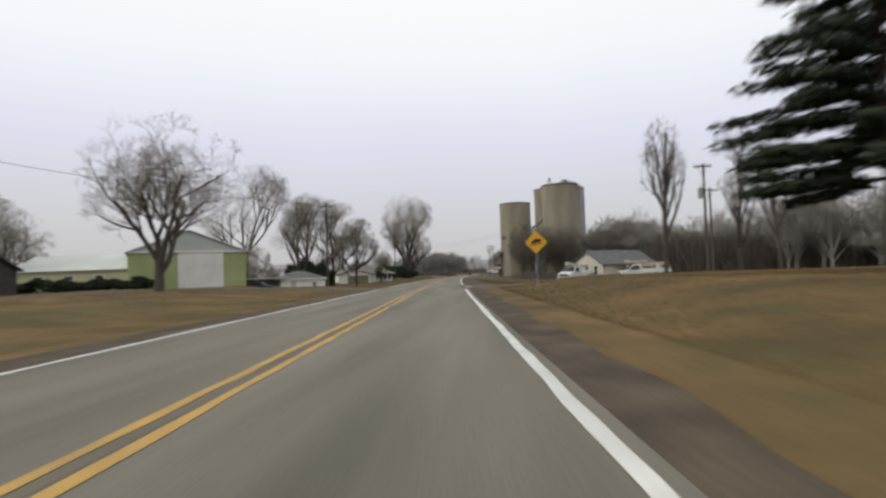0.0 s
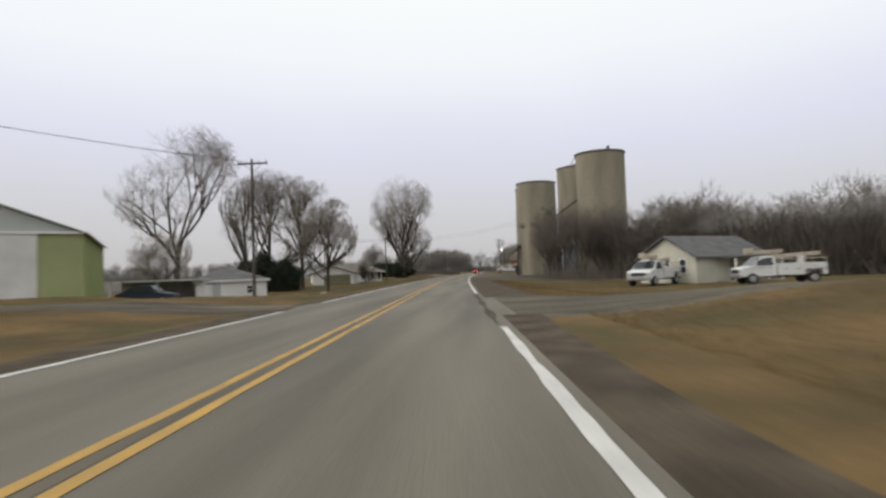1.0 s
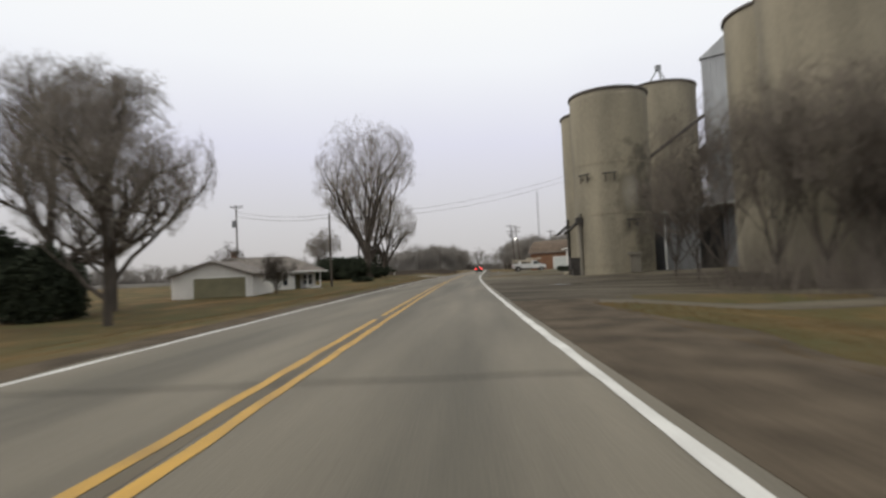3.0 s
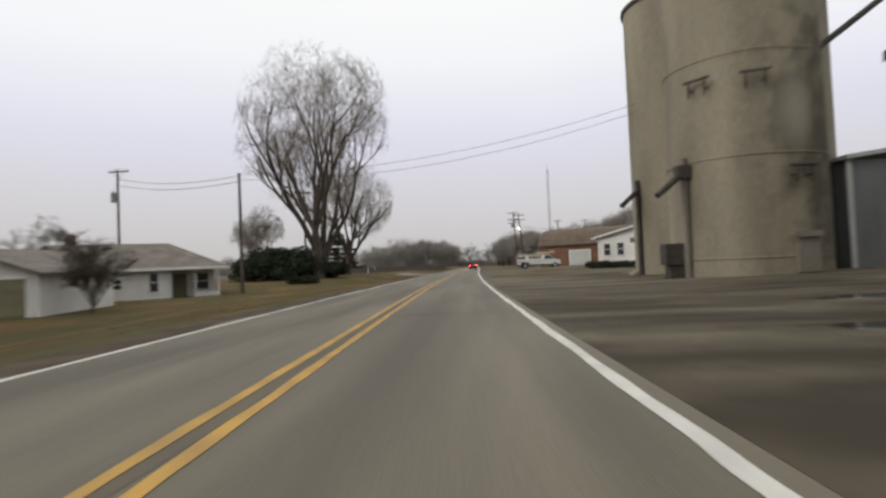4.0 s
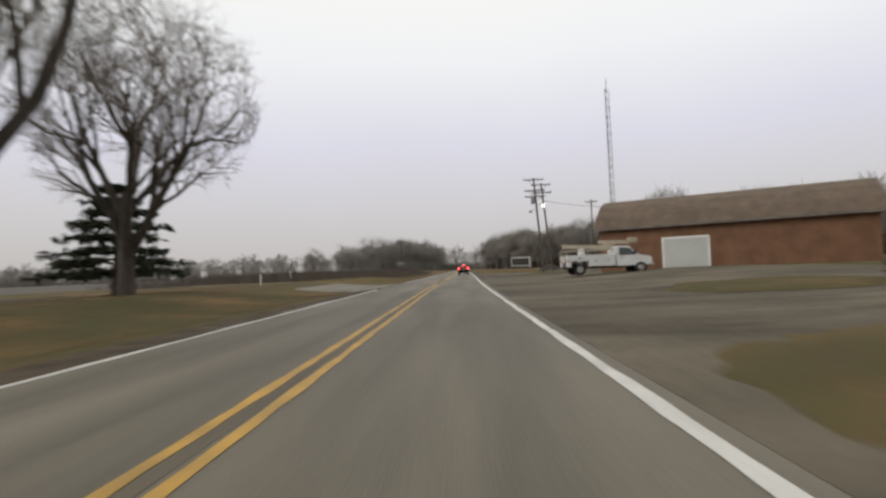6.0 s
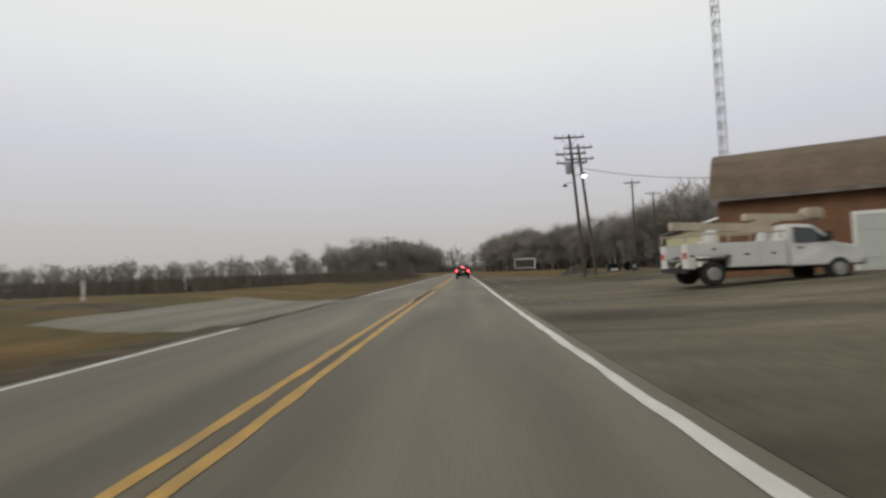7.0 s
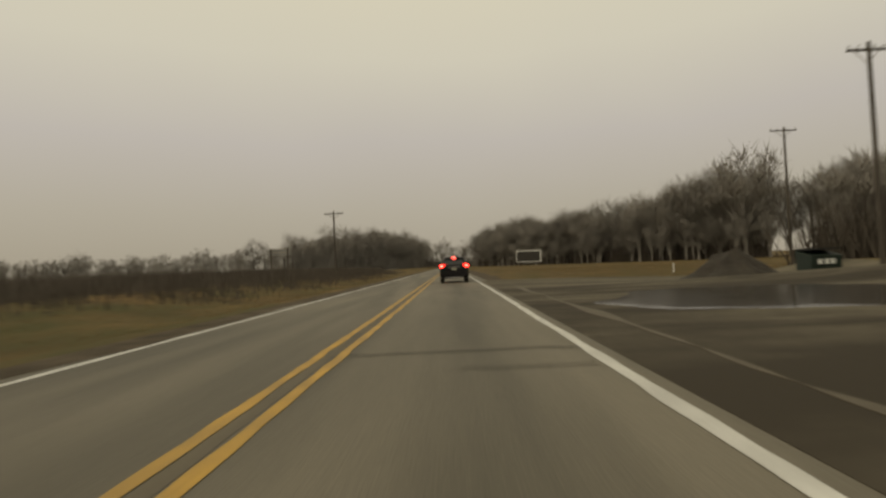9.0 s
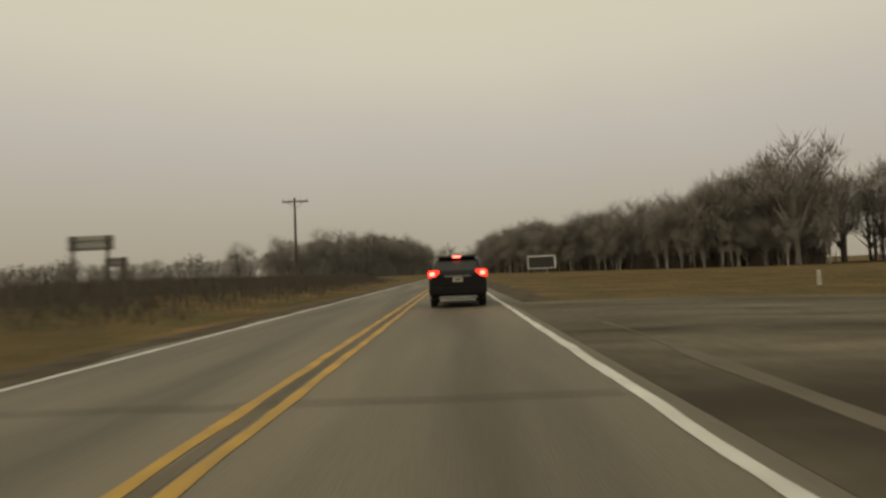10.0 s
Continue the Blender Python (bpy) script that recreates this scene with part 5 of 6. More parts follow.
evergreen_bush(-29.0, 114.6, 3.1, 2.6, 6.9, "dense dark cedar bush by the road", 51, 70)
evergreen_bush(-25.2, 114.0, 2.7, 2.3, 5.6, "lower dark cedar bush beside the taller one", 52, 60)
evergreen_bush(-16.6, 161.4, 5.0, 2.6, 3.9, "wide dark evergreen hedge under the tall trees", 53, 70)
evergreen_bush(-11.6, 162.2, 1.5, 1.3, 2.0, "small round dark evergreen bush", 54, 14)
evergreen_bush(-12.0, 153.0, 1.0, 0.6, 0.7, "low brown bush in the roadside grass", 55, 8)
for i in range(7):
    evergreen_bush(-44 + i * 2.6, 56.5, 1.5, 0.9, 1.5, "low dark hedge bush beside the drive", 56 + i, 10, "hedge_bush", 260)
for i in range(5):
    evergreen_bush(16.5 + i * 0.95, 169.7 - i * 1.45, 0.9, 0.6, 0.9, "low clipped brown hedge bush by the house", 70 + i, 8, "hedge_bush", 220)


def pine(x, y, h, r, label, seed, low_z=1.5, density=26):
    rng = random.Random(seed)
    z = land(x, y)
    t = thing("pine_tree", pose(x, y, z), label, "tree")
    bm = bmesh.new()
    add_tube(bm, (0, 0, -0.3), (0.1, 0.1, h), 0.24, 0.03, 9)
    part("trunk", bm, M_BARK, t)
    v, f = [], []
    bm = bmesh.new()
    zz = low_z
    while zz < h:
        k = (zz - low_z) / (h - low_z)
        n = 6
        for i in range(n):
            a = 2 * math.pi * (i + rng.random()) / n
            ln = r * (1 - k) ** 0.7 * rng.uniform(0.7, 1.15) + 0.3
            d = Vector((math.cos(a), math.sin(a), 0.05))
            p0 = Vector((0, 0, zz))
            tip = p0 + d * ln + Vector((0, 0, -0.12 * ln))
            add_tube(bm, p0, tip, 0.05, 0.012, 4)
            m = max(3, int(ln * 3))
            for j in range(m):
                q = p0.lerp(tip, 0.25 + 0.8 * (j + rng.random()) / m)
                clump(rng, v, f, q, (0.5, 0.5, 0.22), density, 0.34, 0.5)
        zz += rng.uniform(0.45, 0.7)
    part("branch", bm, M_BARK, t)
    raw("foliage", v, f, M_NEEDLE, t)
    return t


pine(18.8, 21.5, 15, 5.8, "large dark pine with drooping boughs by the road", 81, 3.4, 40)
pine(-15.2, 179.5, 5.5, 3.2, "small dark pine under the bare trees", 82, 1.3, 14)


# far woods: many bare trees merged
def woods(name, label, spots, seed, variants=6, material=None, count=1000, w=0.0036):
    """Bare trees with rounded crowns of many fine twigs on lobes round the limbs."""
    rng = random.Random(seed)
    kinds = []
    for k in range(variants):
        v, f = [], []

        def spike(p, q, r):
            b = len(v)
            v.extend([(p[0] - r, p[1] - r * 0.6, p[2]), (p[0] + r, p[1] - r * 0.6, p[2]), (p[0], p[1] + r, p[2]), tuple(q)])
            f.extend([(b, b + 1, b + 3), (b + 1, b + 2, b + 3), (b + 2, b, b + 3)])

        spike((0, 0, 0), (rng.uniform(-0.03, 0.03), rng.uniform(-0.03, 0.03), 0.8), 0.022)
        lobes = [(0.0, 0.0, rng.uniform(0.74, 0.8), 0.2)]
        for i in range(9):
            a = i * 2.4 + rng.uniform(-0.5, 0.5)
            d = rng.uniform(0.12, 0.27)
            z = rng.uniform(0.42, 0.80) - 0.25 * d
            lobes.append((d * math.cos(a), d * math.sin(a), z, rng.uniform(0.13, 0.20)))
        for cx, cy, cz, r in lobes:
            z0 = rng.uniform(0.12, 0.3)
            spike((0, 0, z0), (cx, cy, cz), 0.011)
            for j in range(count // len(lobes)):
                th, ph = rng.uniform(0, 6.283), math.acos(rng.uniform(-0.75, 1))
                u = (math.sin(ph) * math.cos(th), math.sin(ph) * math.sin(th), math.cos(ph))
                i0 = rng.uniform(0.15, 0.85)
                i1 = i0 + rng.uniform(0.25, 0.5)
                p = (cx + u[0] * r * i0, cy + u[1] * r * i0, cz + u[2] * r * i0 - 0.02)
                q = (cx + (u[0] * i1 + rng.uniform(-0.35, 0.35)) * r, cy + (u[1] * i1 + rng.uniform(-0.35, 0.35)) * r, min(1.0, cz + u[2] * r * i1 + 0.015))
                spike(p, q, w * rng.uniform(0.6, 1.3))
        kinds.append((np.array(v), np.array(f)))
    V, F, base = [], [], 0
    for x, y, h in spots:
        vv, ff = kinds[rng.randrange(variants)]
        a = rng.uniform(0, 6.28)
        c, s = math.cos(a), math.sin(a)
        wd = h * rng.uniform(0.8, 1.15)
        x, y, h = x + rng.uniform(-2, 2), y + rng.uniform(-3, 3), h * rng.uniform(0.88, 1.18)
        V.append(np.stack([x + wd * (vv[:, 0] * c - vv[:, 1] * s), y + wd * (vv[:, 0] * s + vv[:, 1] * c), land(x, y) - 0.3 + vv[:, 2] * h], 1))
        F.append(ff + base)
        base += len(vv)
    ob = raw(name, np.concatenate(V).tolist(), np.concatenate(F).tolist(), material or M_HAZY_WOODS)
    tagged(ob, label, "woods", kind="stuff")


rw = random.Random(5)
spots = []
for i in range(46):      # behind the silos and the farmhouse
    spots.append((rw.uniform(34, 75), rw.uniform(96, 135), rw.uniform(10, 14)))
for i in range(40):
    spots.append((rw.uniform(48, 95), rw.uniform(60, 100), rw.uniform(10, 15)))
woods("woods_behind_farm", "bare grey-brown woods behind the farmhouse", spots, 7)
spots = []
EDGE = ((76, 352), (62, 398), (40, 470), (26, 545), (24, 615))


def wood_edge(u):
    """A point of the wood's edge, which nears the road further on; u: 0 to 1."""
    k = min(int(u * 4), 3)
    (x0, y0), (x1, y1) = EDGE[k], EDGE[k + 1]
    return x0 + (x1 - x0) * (u * 4 - k), y0 + (y1 - y0) * (u * 4 - k)


for i in range(84):
    x, y = wood_edge(i / 83)
    g_ = 1.12 - 0.17 * ease(352, 390, y) + 0.12 * ease(430, 545, y)
    k_ = rw.uniform(6, 24)
    spots += [(x + rw.uniform(-2, 2), y + rw.uniform(0, 5), rw.uniform(17, 23) * g_), (x + 0.5 * k_, y + 0.87 * k_, rw.uniform(21, 25) * g_)]
for i in range(70):     # small trees that close the foot of the edge
    x, y = wood_edge((i / 69) ** 1.3 * 0.9)
    spots.append((x + rw.uniform(-3, 1), y + rw.uniform(-3, 2), rw.uniform(8, 13)))
for i in range(22):
    spots.append((rw.uniform(86, 125), rw.uniform(332, 338), rw.uniform(8, 14)))
for i in range(34):     # a second stand of trees, past a gap
    spots.append((rw.uniform(90, 135), rw.uniform(338, 375), rw.uniform(20, 26)))
for i in range(24):
    spots.append((rw.uniform(42, 70), rw.uniform(225, 265), rw.uniform(9, 13)))
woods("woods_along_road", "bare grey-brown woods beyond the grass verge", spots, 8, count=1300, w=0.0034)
spots = []
for i in range(62):
    y = 400 + i * 4.6
    x = -40 + 22 * ease(395, 520, y)
    g_ = 0.7 + 0.3 * ease(400, 480, y)
    spots += [(x - rw.uniform(0, 6), y, rw.uniform(16, 21) * g_), (x - rw.uniform(6, 18), y, rw.uniform(17, 22) * g_)]
spots += [(-71, 420, 14.5), (-68, 424, 13.5)]
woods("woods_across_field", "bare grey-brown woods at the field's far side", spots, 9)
spots = [(-640 + i * 4.4, 640 + 30 * math.sin(i), rw.uniform(15, 22)) for i in range(130)]
spots += [(-660 + i * 4.1, 655 + 25 * math.sin(i * 1.7), rw.uniform(14, 21)) for i in range(140)]
spots += [(-60 + i * 3.6, 690 + (i % 5) * 6, rw.uniform(18, 24)) for i in range(44)]
spots += [(-330 - i * 6, 600 - 6 * i, rw.uniform(13, 19)) for i in range(50)]
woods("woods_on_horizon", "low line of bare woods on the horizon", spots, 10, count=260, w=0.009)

# undergrowth that closes the foot of the woods
def thicket(name, label, spots, seed, h, material, w=0.05, count=26):
    rng = random.Random(seed)
    v, f = [], []
    for x, y in spots:
        for _ in range(count):
            px_, py_ = x + rng.uniform(-2.5, 2.5), y + rng.uniform(-2.5, 2.5)
            z = land(px_, py_)
            hh = h * rng.uniform(0.4, 1.1)
            lx, ly = rng.uniform(-1, 1) * hh * 0.5, rng.uniform(-1, 1) * hh * 0.5
            k = len(v)
            v += [(px_ - w, py_, z - 0.1), (px_ + w, py_, z - 0.1), (px_, py_ + w, z - 0.1), (px_ + lx, py_ + ly, z + hh)]
            f += [(k, k + 1, k + 3), (k + 1, k + 2, k + 3), (k + 2, k, k + 3)]
    tagged(raw(name, v, f, material), label, "undergrowth", kind="stuff")


sp = []
for i in range(260):
    x, y = wood_edge(i / 259)
    sp.append((x + rw.uniform(-1, 4), y + rw.uniform(0, 9)))
thicket("undergrowth", "tall grey-brown brush between the trees of the wood", [(x + 3, y + 8) for x, y in sp] + [(rw.uniform(92, 132), rw.uniform(345, 360)) for _ in range(60)], 6, 14, M_HAZY_WOODS, 0.12, 40)
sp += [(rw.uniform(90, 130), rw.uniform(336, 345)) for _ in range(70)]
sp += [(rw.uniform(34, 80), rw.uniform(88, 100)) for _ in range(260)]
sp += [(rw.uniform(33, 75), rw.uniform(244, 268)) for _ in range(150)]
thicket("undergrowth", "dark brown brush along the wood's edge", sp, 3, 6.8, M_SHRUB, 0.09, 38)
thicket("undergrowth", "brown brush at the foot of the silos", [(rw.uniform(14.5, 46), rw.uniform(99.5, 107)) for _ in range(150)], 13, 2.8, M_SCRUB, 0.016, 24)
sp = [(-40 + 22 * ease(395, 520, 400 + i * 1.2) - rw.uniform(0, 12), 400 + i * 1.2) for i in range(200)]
thicket("undergrowth", "dark brown brush at the field's edge", sp, 4, 7.5, M_HAZY_WOODS, 0.14, 34)
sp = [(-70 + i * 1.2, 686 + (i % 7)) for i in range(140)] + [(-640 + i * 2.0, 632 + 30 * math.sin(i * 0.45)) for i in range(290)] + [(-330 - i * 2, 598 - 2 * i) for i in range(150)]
thicket("undergrowth", "grey brush below the woods on the horizon", sp, 5, 8.5, M_HAZY_WOODS, 0.3, 24)
sp = [(-15.5 - 16 * rw.random() ** 1.4, 206 + i * 0.13) for i in range(1100)]
thicket("field_stubble", "dark dead weeds along the ploughed field", sp, 6, 1.15, M_SHRUB, 0.03, 34)
sp = []
for i in range(700):
    y = 214 + i * 0.16
    inner = 15.0 - 6.5 * ease(216, 240, y)
    sp.append((-inner - (19 - inner) * rw.random() ** 0.8, y))
thicket("field_stubble", "dead brown weeds between the verge and the field", sp, 16, 0.6, M_SHRUB, 0.02, 40)

# ---- vehicles ----
def wheel(parent, x, y, r, w=0.24, rim=None):
    bm = bmesh.new()
    for a, b in ((-w / 2, w / 2),):
        add_tube(bm, (x, y + a, r), (x, y + b, r), r, r, 24)
    bmesh.ops.bevel(bm, geom=[e for e in bm.edges if len(e.link_faces) == 2 and any(len(q.verts) > 4 for q in e.link_faces)], offset=0.04, segments=2, affect="EDGES")
    wh = part("wheel", bm, M_TYRE, parent)
    bm = bmesh.new()
    s = 1 if y > 0 else -1
    add_tube(bm, (x, y + s * (w / 2 - 0.01), r), (x, y + s * (w / 2 + 0.012), r), r * 0.6, r * 0.55, 18)
    add_tube(bm, (x, y + s * (w / 2), r), (x, y + s * (w / 2 + 0.04), r), r * 0.2, r * 0.16, 10)
    part("rim", bm, rim or M_CHROME, wh)


def profile_body(bm, pts, half, taper=None):
    """A side outline in x and z, widened to both sides; taper(z) narrows the upper part."""
    a, b = [], []
    for x, z in pts:
        k = half if taper is None else taper(z)
        a.append(bm.verts.new((x, -k, z)))
        b.append(bm.verts.new((x, k, z)))
    n = len(pts)
    for i in range(n):
        bm.faces.new((a[i], a[(i + 1) % n], b[(i + 1) % n], b[i]))
    bm.faces.new(a[::-1])
    bm.faces.new(b)
    bmesh.ops.recalc_face_normals(bm, faces=bm.faces)
    bmesh.ops.bevel(bm, geom=list(bm.edges), offset=0.045, segments=2, affect="EDGES", clamp_overlap=True)


def utility_truck(m, label, boom=True, tilt=0.0):
    """A white service truck, its nose towards +x; rear axle near x = -1.6."""
    t = thing("utility_truck", m, label, "truck", "utility trucks")
    bm = bmesh.new()
    profile_body(bm, [(0.55, 0.55), (2.98, 0.55), (3.02, 1.0), (2.94, 1.18), (2.15, 1.32), (1.45, 1.98), (0.6, 2.02), (0.5, 1.3)], 0.98, lambda z: 0.98 if z < 1.3 else 0.98 - 0.22 * (z - 1.3))
    cab = part("cab", bm, M_CAR_WHITE, t, smooth=False)
    for s in (-1, 1):
        bm = bmesh.new()
        a, b = sorted((s * 0.86, s * 0.935))
        pts = [(0.75, 1.36), (1.95, 1.36), (1.45, 1.86), (0.78, 1.9)]
        v = []
        for sgn_, off in ((0, 0.012), (1, -0.02)):
            v.append([bm.verts.new((x, s * (0.98 - 0.22 * max(0, z - 1.3) + off), z)) for x, z in pts])
        bm.faces.new(v[0])
        bm.faces.new(v[1][::-1])
        for i in range(4):
            bm.faces.new((v[0][i], v[0][(i + 1) % 4], v[1][(i + 1) % 4], v[1][i]))
        part("side_window", bm, M_GLASS, cab)
        boxes("door_handle", [(0.85, 1.02, s * 0.985 - 0.015, s * 0.985 + 0.015, 1.16, 1.2)], M_BLACK, cab)
        boxes("mirror", [(1.75, 1.85, s * 1.12 - 0.1, s * 1.12 + 0.1, 1.35, 1.7)], M_BLACK, cab)
        boxes("headlight", [(2.92, 3.04, s * 0.75 - 0.15, s * 0.75 + 0.15, 0.85, 1.05)], M_CHROME, t)
    bm = bmesh.new()
    v = [bm.verts.new(c) for c in ((2.13, -0.86, 1.37), (2.13, 0.86, 1.37), (1.5, 0.78, 1.94), (1.5, -0.78, 1.94))]
    bm.faces.new(v)
    ws = part("windscreen", bm, M_GLASS, cab)
    ws.location = (0.03, 0, 0.02)
    boxes("grille", [(2.98, 3.05, -0.55, 0.55, 0.8, 1.08)], M_BLACK, t)
    boxes("bumper", [(2.98, 3.1, -0.98, 0.98, 0.5, 0.72)], M_CHROME, t)
    boxes("chassis", [(-2.9, 3.0, -0.4, 0.4, 0.45, 0.65)], M_BLACK, t)
    for s in (-1, 1):
        y0, y1 = sorted((s * 0.62, s * 1.05))
        bm = bmesh.new()
        add_box(bm, -2.85, -2.6, y0, y1, 0.6, 1.45)
        add_box(bm, -2.6, -1.4, y0, y1, 1.02, 1.45)
        add_box(bm, -1.4, 0.45, y0, y1, 0.6, 1.45)
        side = part("service_box", bm, M_CAR_WHITE, t)
        for d0, d1, z0_, z1_ in ((-2.79, -2.66, 0.66, 1.4), (-2.54, -1.46, 1.08, 1.4), (-1.34, -0.5, 0.66, 1.4), (-0.44, 0.38, 0.66, 1.4)):
            a, b = sorted((s * 1.052, s * 1.068))
            boxes("locker_door", [(d0, d1, a, b, z0_, z1_)], M_CAR_WHITE, side)
            boxes("latch", [((d0 + d1) / 2 - 0.06, (d0 + d1) / 2 + 0.06, *sorted((s * 1.07, s * 1.085)), (z0_ + z1_) / 2 - 0.03, (z0_ + z1_) / 2 + 0.03)], M_BLACK, side)
        boxes("tail_light", [(-2.89, -2.85, *sorted((s * 0.75, s * 0.95)), 0.95, 1.15)], M_REFLECT, t)
    boxes("bed", [(-2.85, 0.45, -0.62, 0.62, 0.85, 0.95)], M_GALV, t)
    boxes("rear_step", [(-2.88, -2.85, -1.0, 1.0, 0.45, 0.62)], M_BLACK, t)
    bm = bmesh.new()
    for s in (-1, 1):
        for x in (-2.85, -1.4, 0.35):
            add_tube(bm, (x, s * 0.9, 1.5), (x, s * 0.9, 1.78), 0.03, seg=6)
        add_tube(bm, (-2.9, s * 0.9, 1.78), (0.5, s * 0.9, 1.78), 0.035, seg=6)
    part("rack", bm, M_TAN, t)
    if boom:
        bm = bmesh.new()
        add_tube(bm, (-1.6, 0, 0.95), (-1.6, 0, 1.95), 0.28, 0.24, 12)
        part("pedestal", bm, M_CAR_WHITE, t)
        bm = bmesh.new()
        add_box(bm, -2.9, 0.5, -0.16, 0.16, -0.14, 0.14, pose(0, 0, 1.98, 0, 3, 0))
        add_box(bm, -0.4, 0.6, -0.14, 0.14, -0.12, 0.12, pose(0.2, 0, 2.12, 0, -14, 0))
        part("lower_boom", bm, M_TAN, t, "tan lower boom")
        bm = bmesh.new()
        add_box(bm, -0.3, 2.3, -0.13, 0.13, -0.12, 0.12, pose(0, 0.1, 2.36, 0, 2, 0))
        part("upper_boom", bm, M_TAN, t, "tan upper boom resting over the cab")
        bm = bmesh.new()
        add_box(bm, 1.75, 2.3, -0.3, 0.3, 2.2, 2.62)
        bmesh.ops.bevel(bm, geom=list(bm.edges), offset=0.06, segments=2, affect="EDGES")
        part("bucket", bm, M_TAN, t)
    else:
        bm = bmesh.new()
        for i in range(4):
            add_tube(bm, (-2.8, -0.5 + i * 0.3, 1.85), (1.6, -0.45 + i * 0.28, 2.15), 0.05, seg=6)
        part("ladder", bm, M_GALV, t)
    for x in (-2.0, 2.2):
        for s in (-1, 1):
            wheel(t, x, s * 0.88, 0.40, 0.3)
    return t


utility_truck(pose(13.1, 196.3, land(13, 196) + 0.04, 0, 0, 5) @ Matrix.Diagonal((1.12, 1.05, 1.05, 1)), "white utility bucket truck with a tan boom, parked on gravel")
utility_truck(pose(25.9, 70.5, land(25, 70.5) + 0.0, 0, 0, 176), "white utility bucket truck parked in front of the farmhouse")
utility_truck(pose(18.6, 75.5, land(18.3, 76) + 0.0, 0, 0, 228), "white utility digger truck seen with its tan boom stowed")

# dark pickup behind the poles
pk = thing("pickup_truck", pose(20.6, 232.4, land(20.6, 232.4) + 0.02, 0, 0, 6), "dark grey flatbed pickup parked on gravel", "truck")
bm = bmesh.new()
profile_body(bm, [(0.3, 0.5), (2.9, 0.5), (2.95, 1.05), (1.9, 1.2), (1.3, 1.85), (0.45, 1.88), (0.3, 1.2)], 0.95)
cabp = part("cab", bm, M_CAR_GREY, pk)
for s in (-1, 1):
    boxes("side_window", [(0.5, 1.35, *sorted((s * 0.945, s * 0.965)), 1.25, 1.75)], M_GLASS, cabp)
boxes("flatbed", [(-2.5, 0.2, -1.05, 1.05, 0.85, 1.05)], M_DARK_METAL, pk)
boxes("headboard", [(0.1, 0.2, -1.0, 1.0, 1.05, 1.8)], M_DARK_METAL, pk)
boxes("toolbox", [(-1.9, -0.6, -0.9, 0.9, 1.05, 1.35)], M_DARK_METAL, pk)
boxes("bumper", [(2.93, 3.08, -0.95, 0.95, 0.45, 0.65)], M_CHROME, pk)
for x in (-1.8, 2.05):
    for s in (-1, 1):
        wheel(pk, x, s * 0.86, 0.4, 0.28)


def saloon(m, label, paint):
    t = thing("car", m, label, "car")
    bm = bmesh.new()
    profile_body(bm, [(-2.2, 0.35), (2.2, 0.35), (2.25, 0.7), (1.2, 0.9), (-1.9, 0.95), (-2.25, 0.75)], 0.88)
    part("body", bm, paint, t)
    bm = bmesh.new()
    profile_body(bm, [(1.15, 0.88), (0.45, 1.42), (-1.0, 1.45), (-1.75, 0.92)], 0.8, lambda z: 0.84 if z < 1 else 0.68)
    part("cabin_glass", bm, M_GLASS, t)
    boxes("roof", [(-0.9, 0.4, -0.62, 0.62, 1.43, 1.48)], paint, t)
    for x in (-1.35, 1.4):
        for s in (-1, 1):
            wheel(t, x, s * 0.8, 0.32, 0.2)
    return t


saloon(pose(-22.8, 73.5, land(-22.8, 73.5), 0, 0, 8), "dark blue saloon car parked on the grass", M_CAR_BLUE)

# sport utility vehicle ahead on the road, its tail to the camera
suv = thing("suv", pose(1.9, 255.4, 0.0), "black sport utility vehicle with lit red brake lamps", "car")
def suv_ring(y, w, z0, z1, wt, belt=1.02):
    """Half-width below the belt, at the roof, and heights, for one cross-section."""
    return [(-w * 0.93, z0), (-w, z0 + 0.2), (-w, belt - 0.12), (-w * 0.965, belt), (-wt, z1 - 0.1), (-wt * 0.82, z1), (wt * 0.82, z1), (wt, z1 - 0.1), (w * 0.965, belt), (w, belt - 0.12), (w, z0 + 0.2), (w * 0.93, z0)]
bm = bmesh.new()
secs = [(-2.28, 0.86, 0.42, 1.06, 0.80, 0.98), (-2.2, 0.93, 0.30, 1.18, 0.78, 1.0), (-1.95, 0.95, 0.28, 1.62, 0.70, 1.02), (-1.6, 0.95, 0.26, 1.71, 0.68, 1.02), (-0.4, 0.95, 0.26, 1.74, 0.67, 1.02), (0.5, 0.95, 0.26, 1.70, 0.66, 1.02), (1.2, 0.94, 0.26, 1.12, 0.74, 1.0), (2.0, 0.90, 0.28, 0.98, 0.74, 0.9), (2.3, 0.78, 0.36, 0.82, 0.66, 0.75)]
rings = [[bm.verts.new((x, y, z)) for x, z in suv_ring(y, w, z0, z1, wt, b)] for y, w, z0, z1, wt, b in secs]
for a, b in zip(rings, rings[1:]):
    for i in range(len(a)):
        j = (i + 1) % len(a)
        bm.faces.new((a[i], a[j], b[j], b[i]))
bm.faces.new(rings[0])
bm.faces.new(rings[-1][::-1])
part("body", bm, M_CAR_DARK, suv, smooth=False)
bm = bmesh.new()
v = [bm.verts.new(c) for c in ((-0.70, -2.235, 1.10), (0.70, -2.235, 1.10), (0.60, -2.02, 1.56), (-0.60, -2.02, 1.56))]
w = [bm.verts.new((q.co.x, q.co.y + 0.05, q.co.z)) for q in v]
bm.faces.new(v)
bm.faces.new(w[::-1])
for i in range(4):
    bm.faces.new((v[i], v[(i + 1) % 4], w[(i + 1) % 4], w[i]))
part("rear_window", bm, M_GLASS, suv)
bm = bmesh.new()
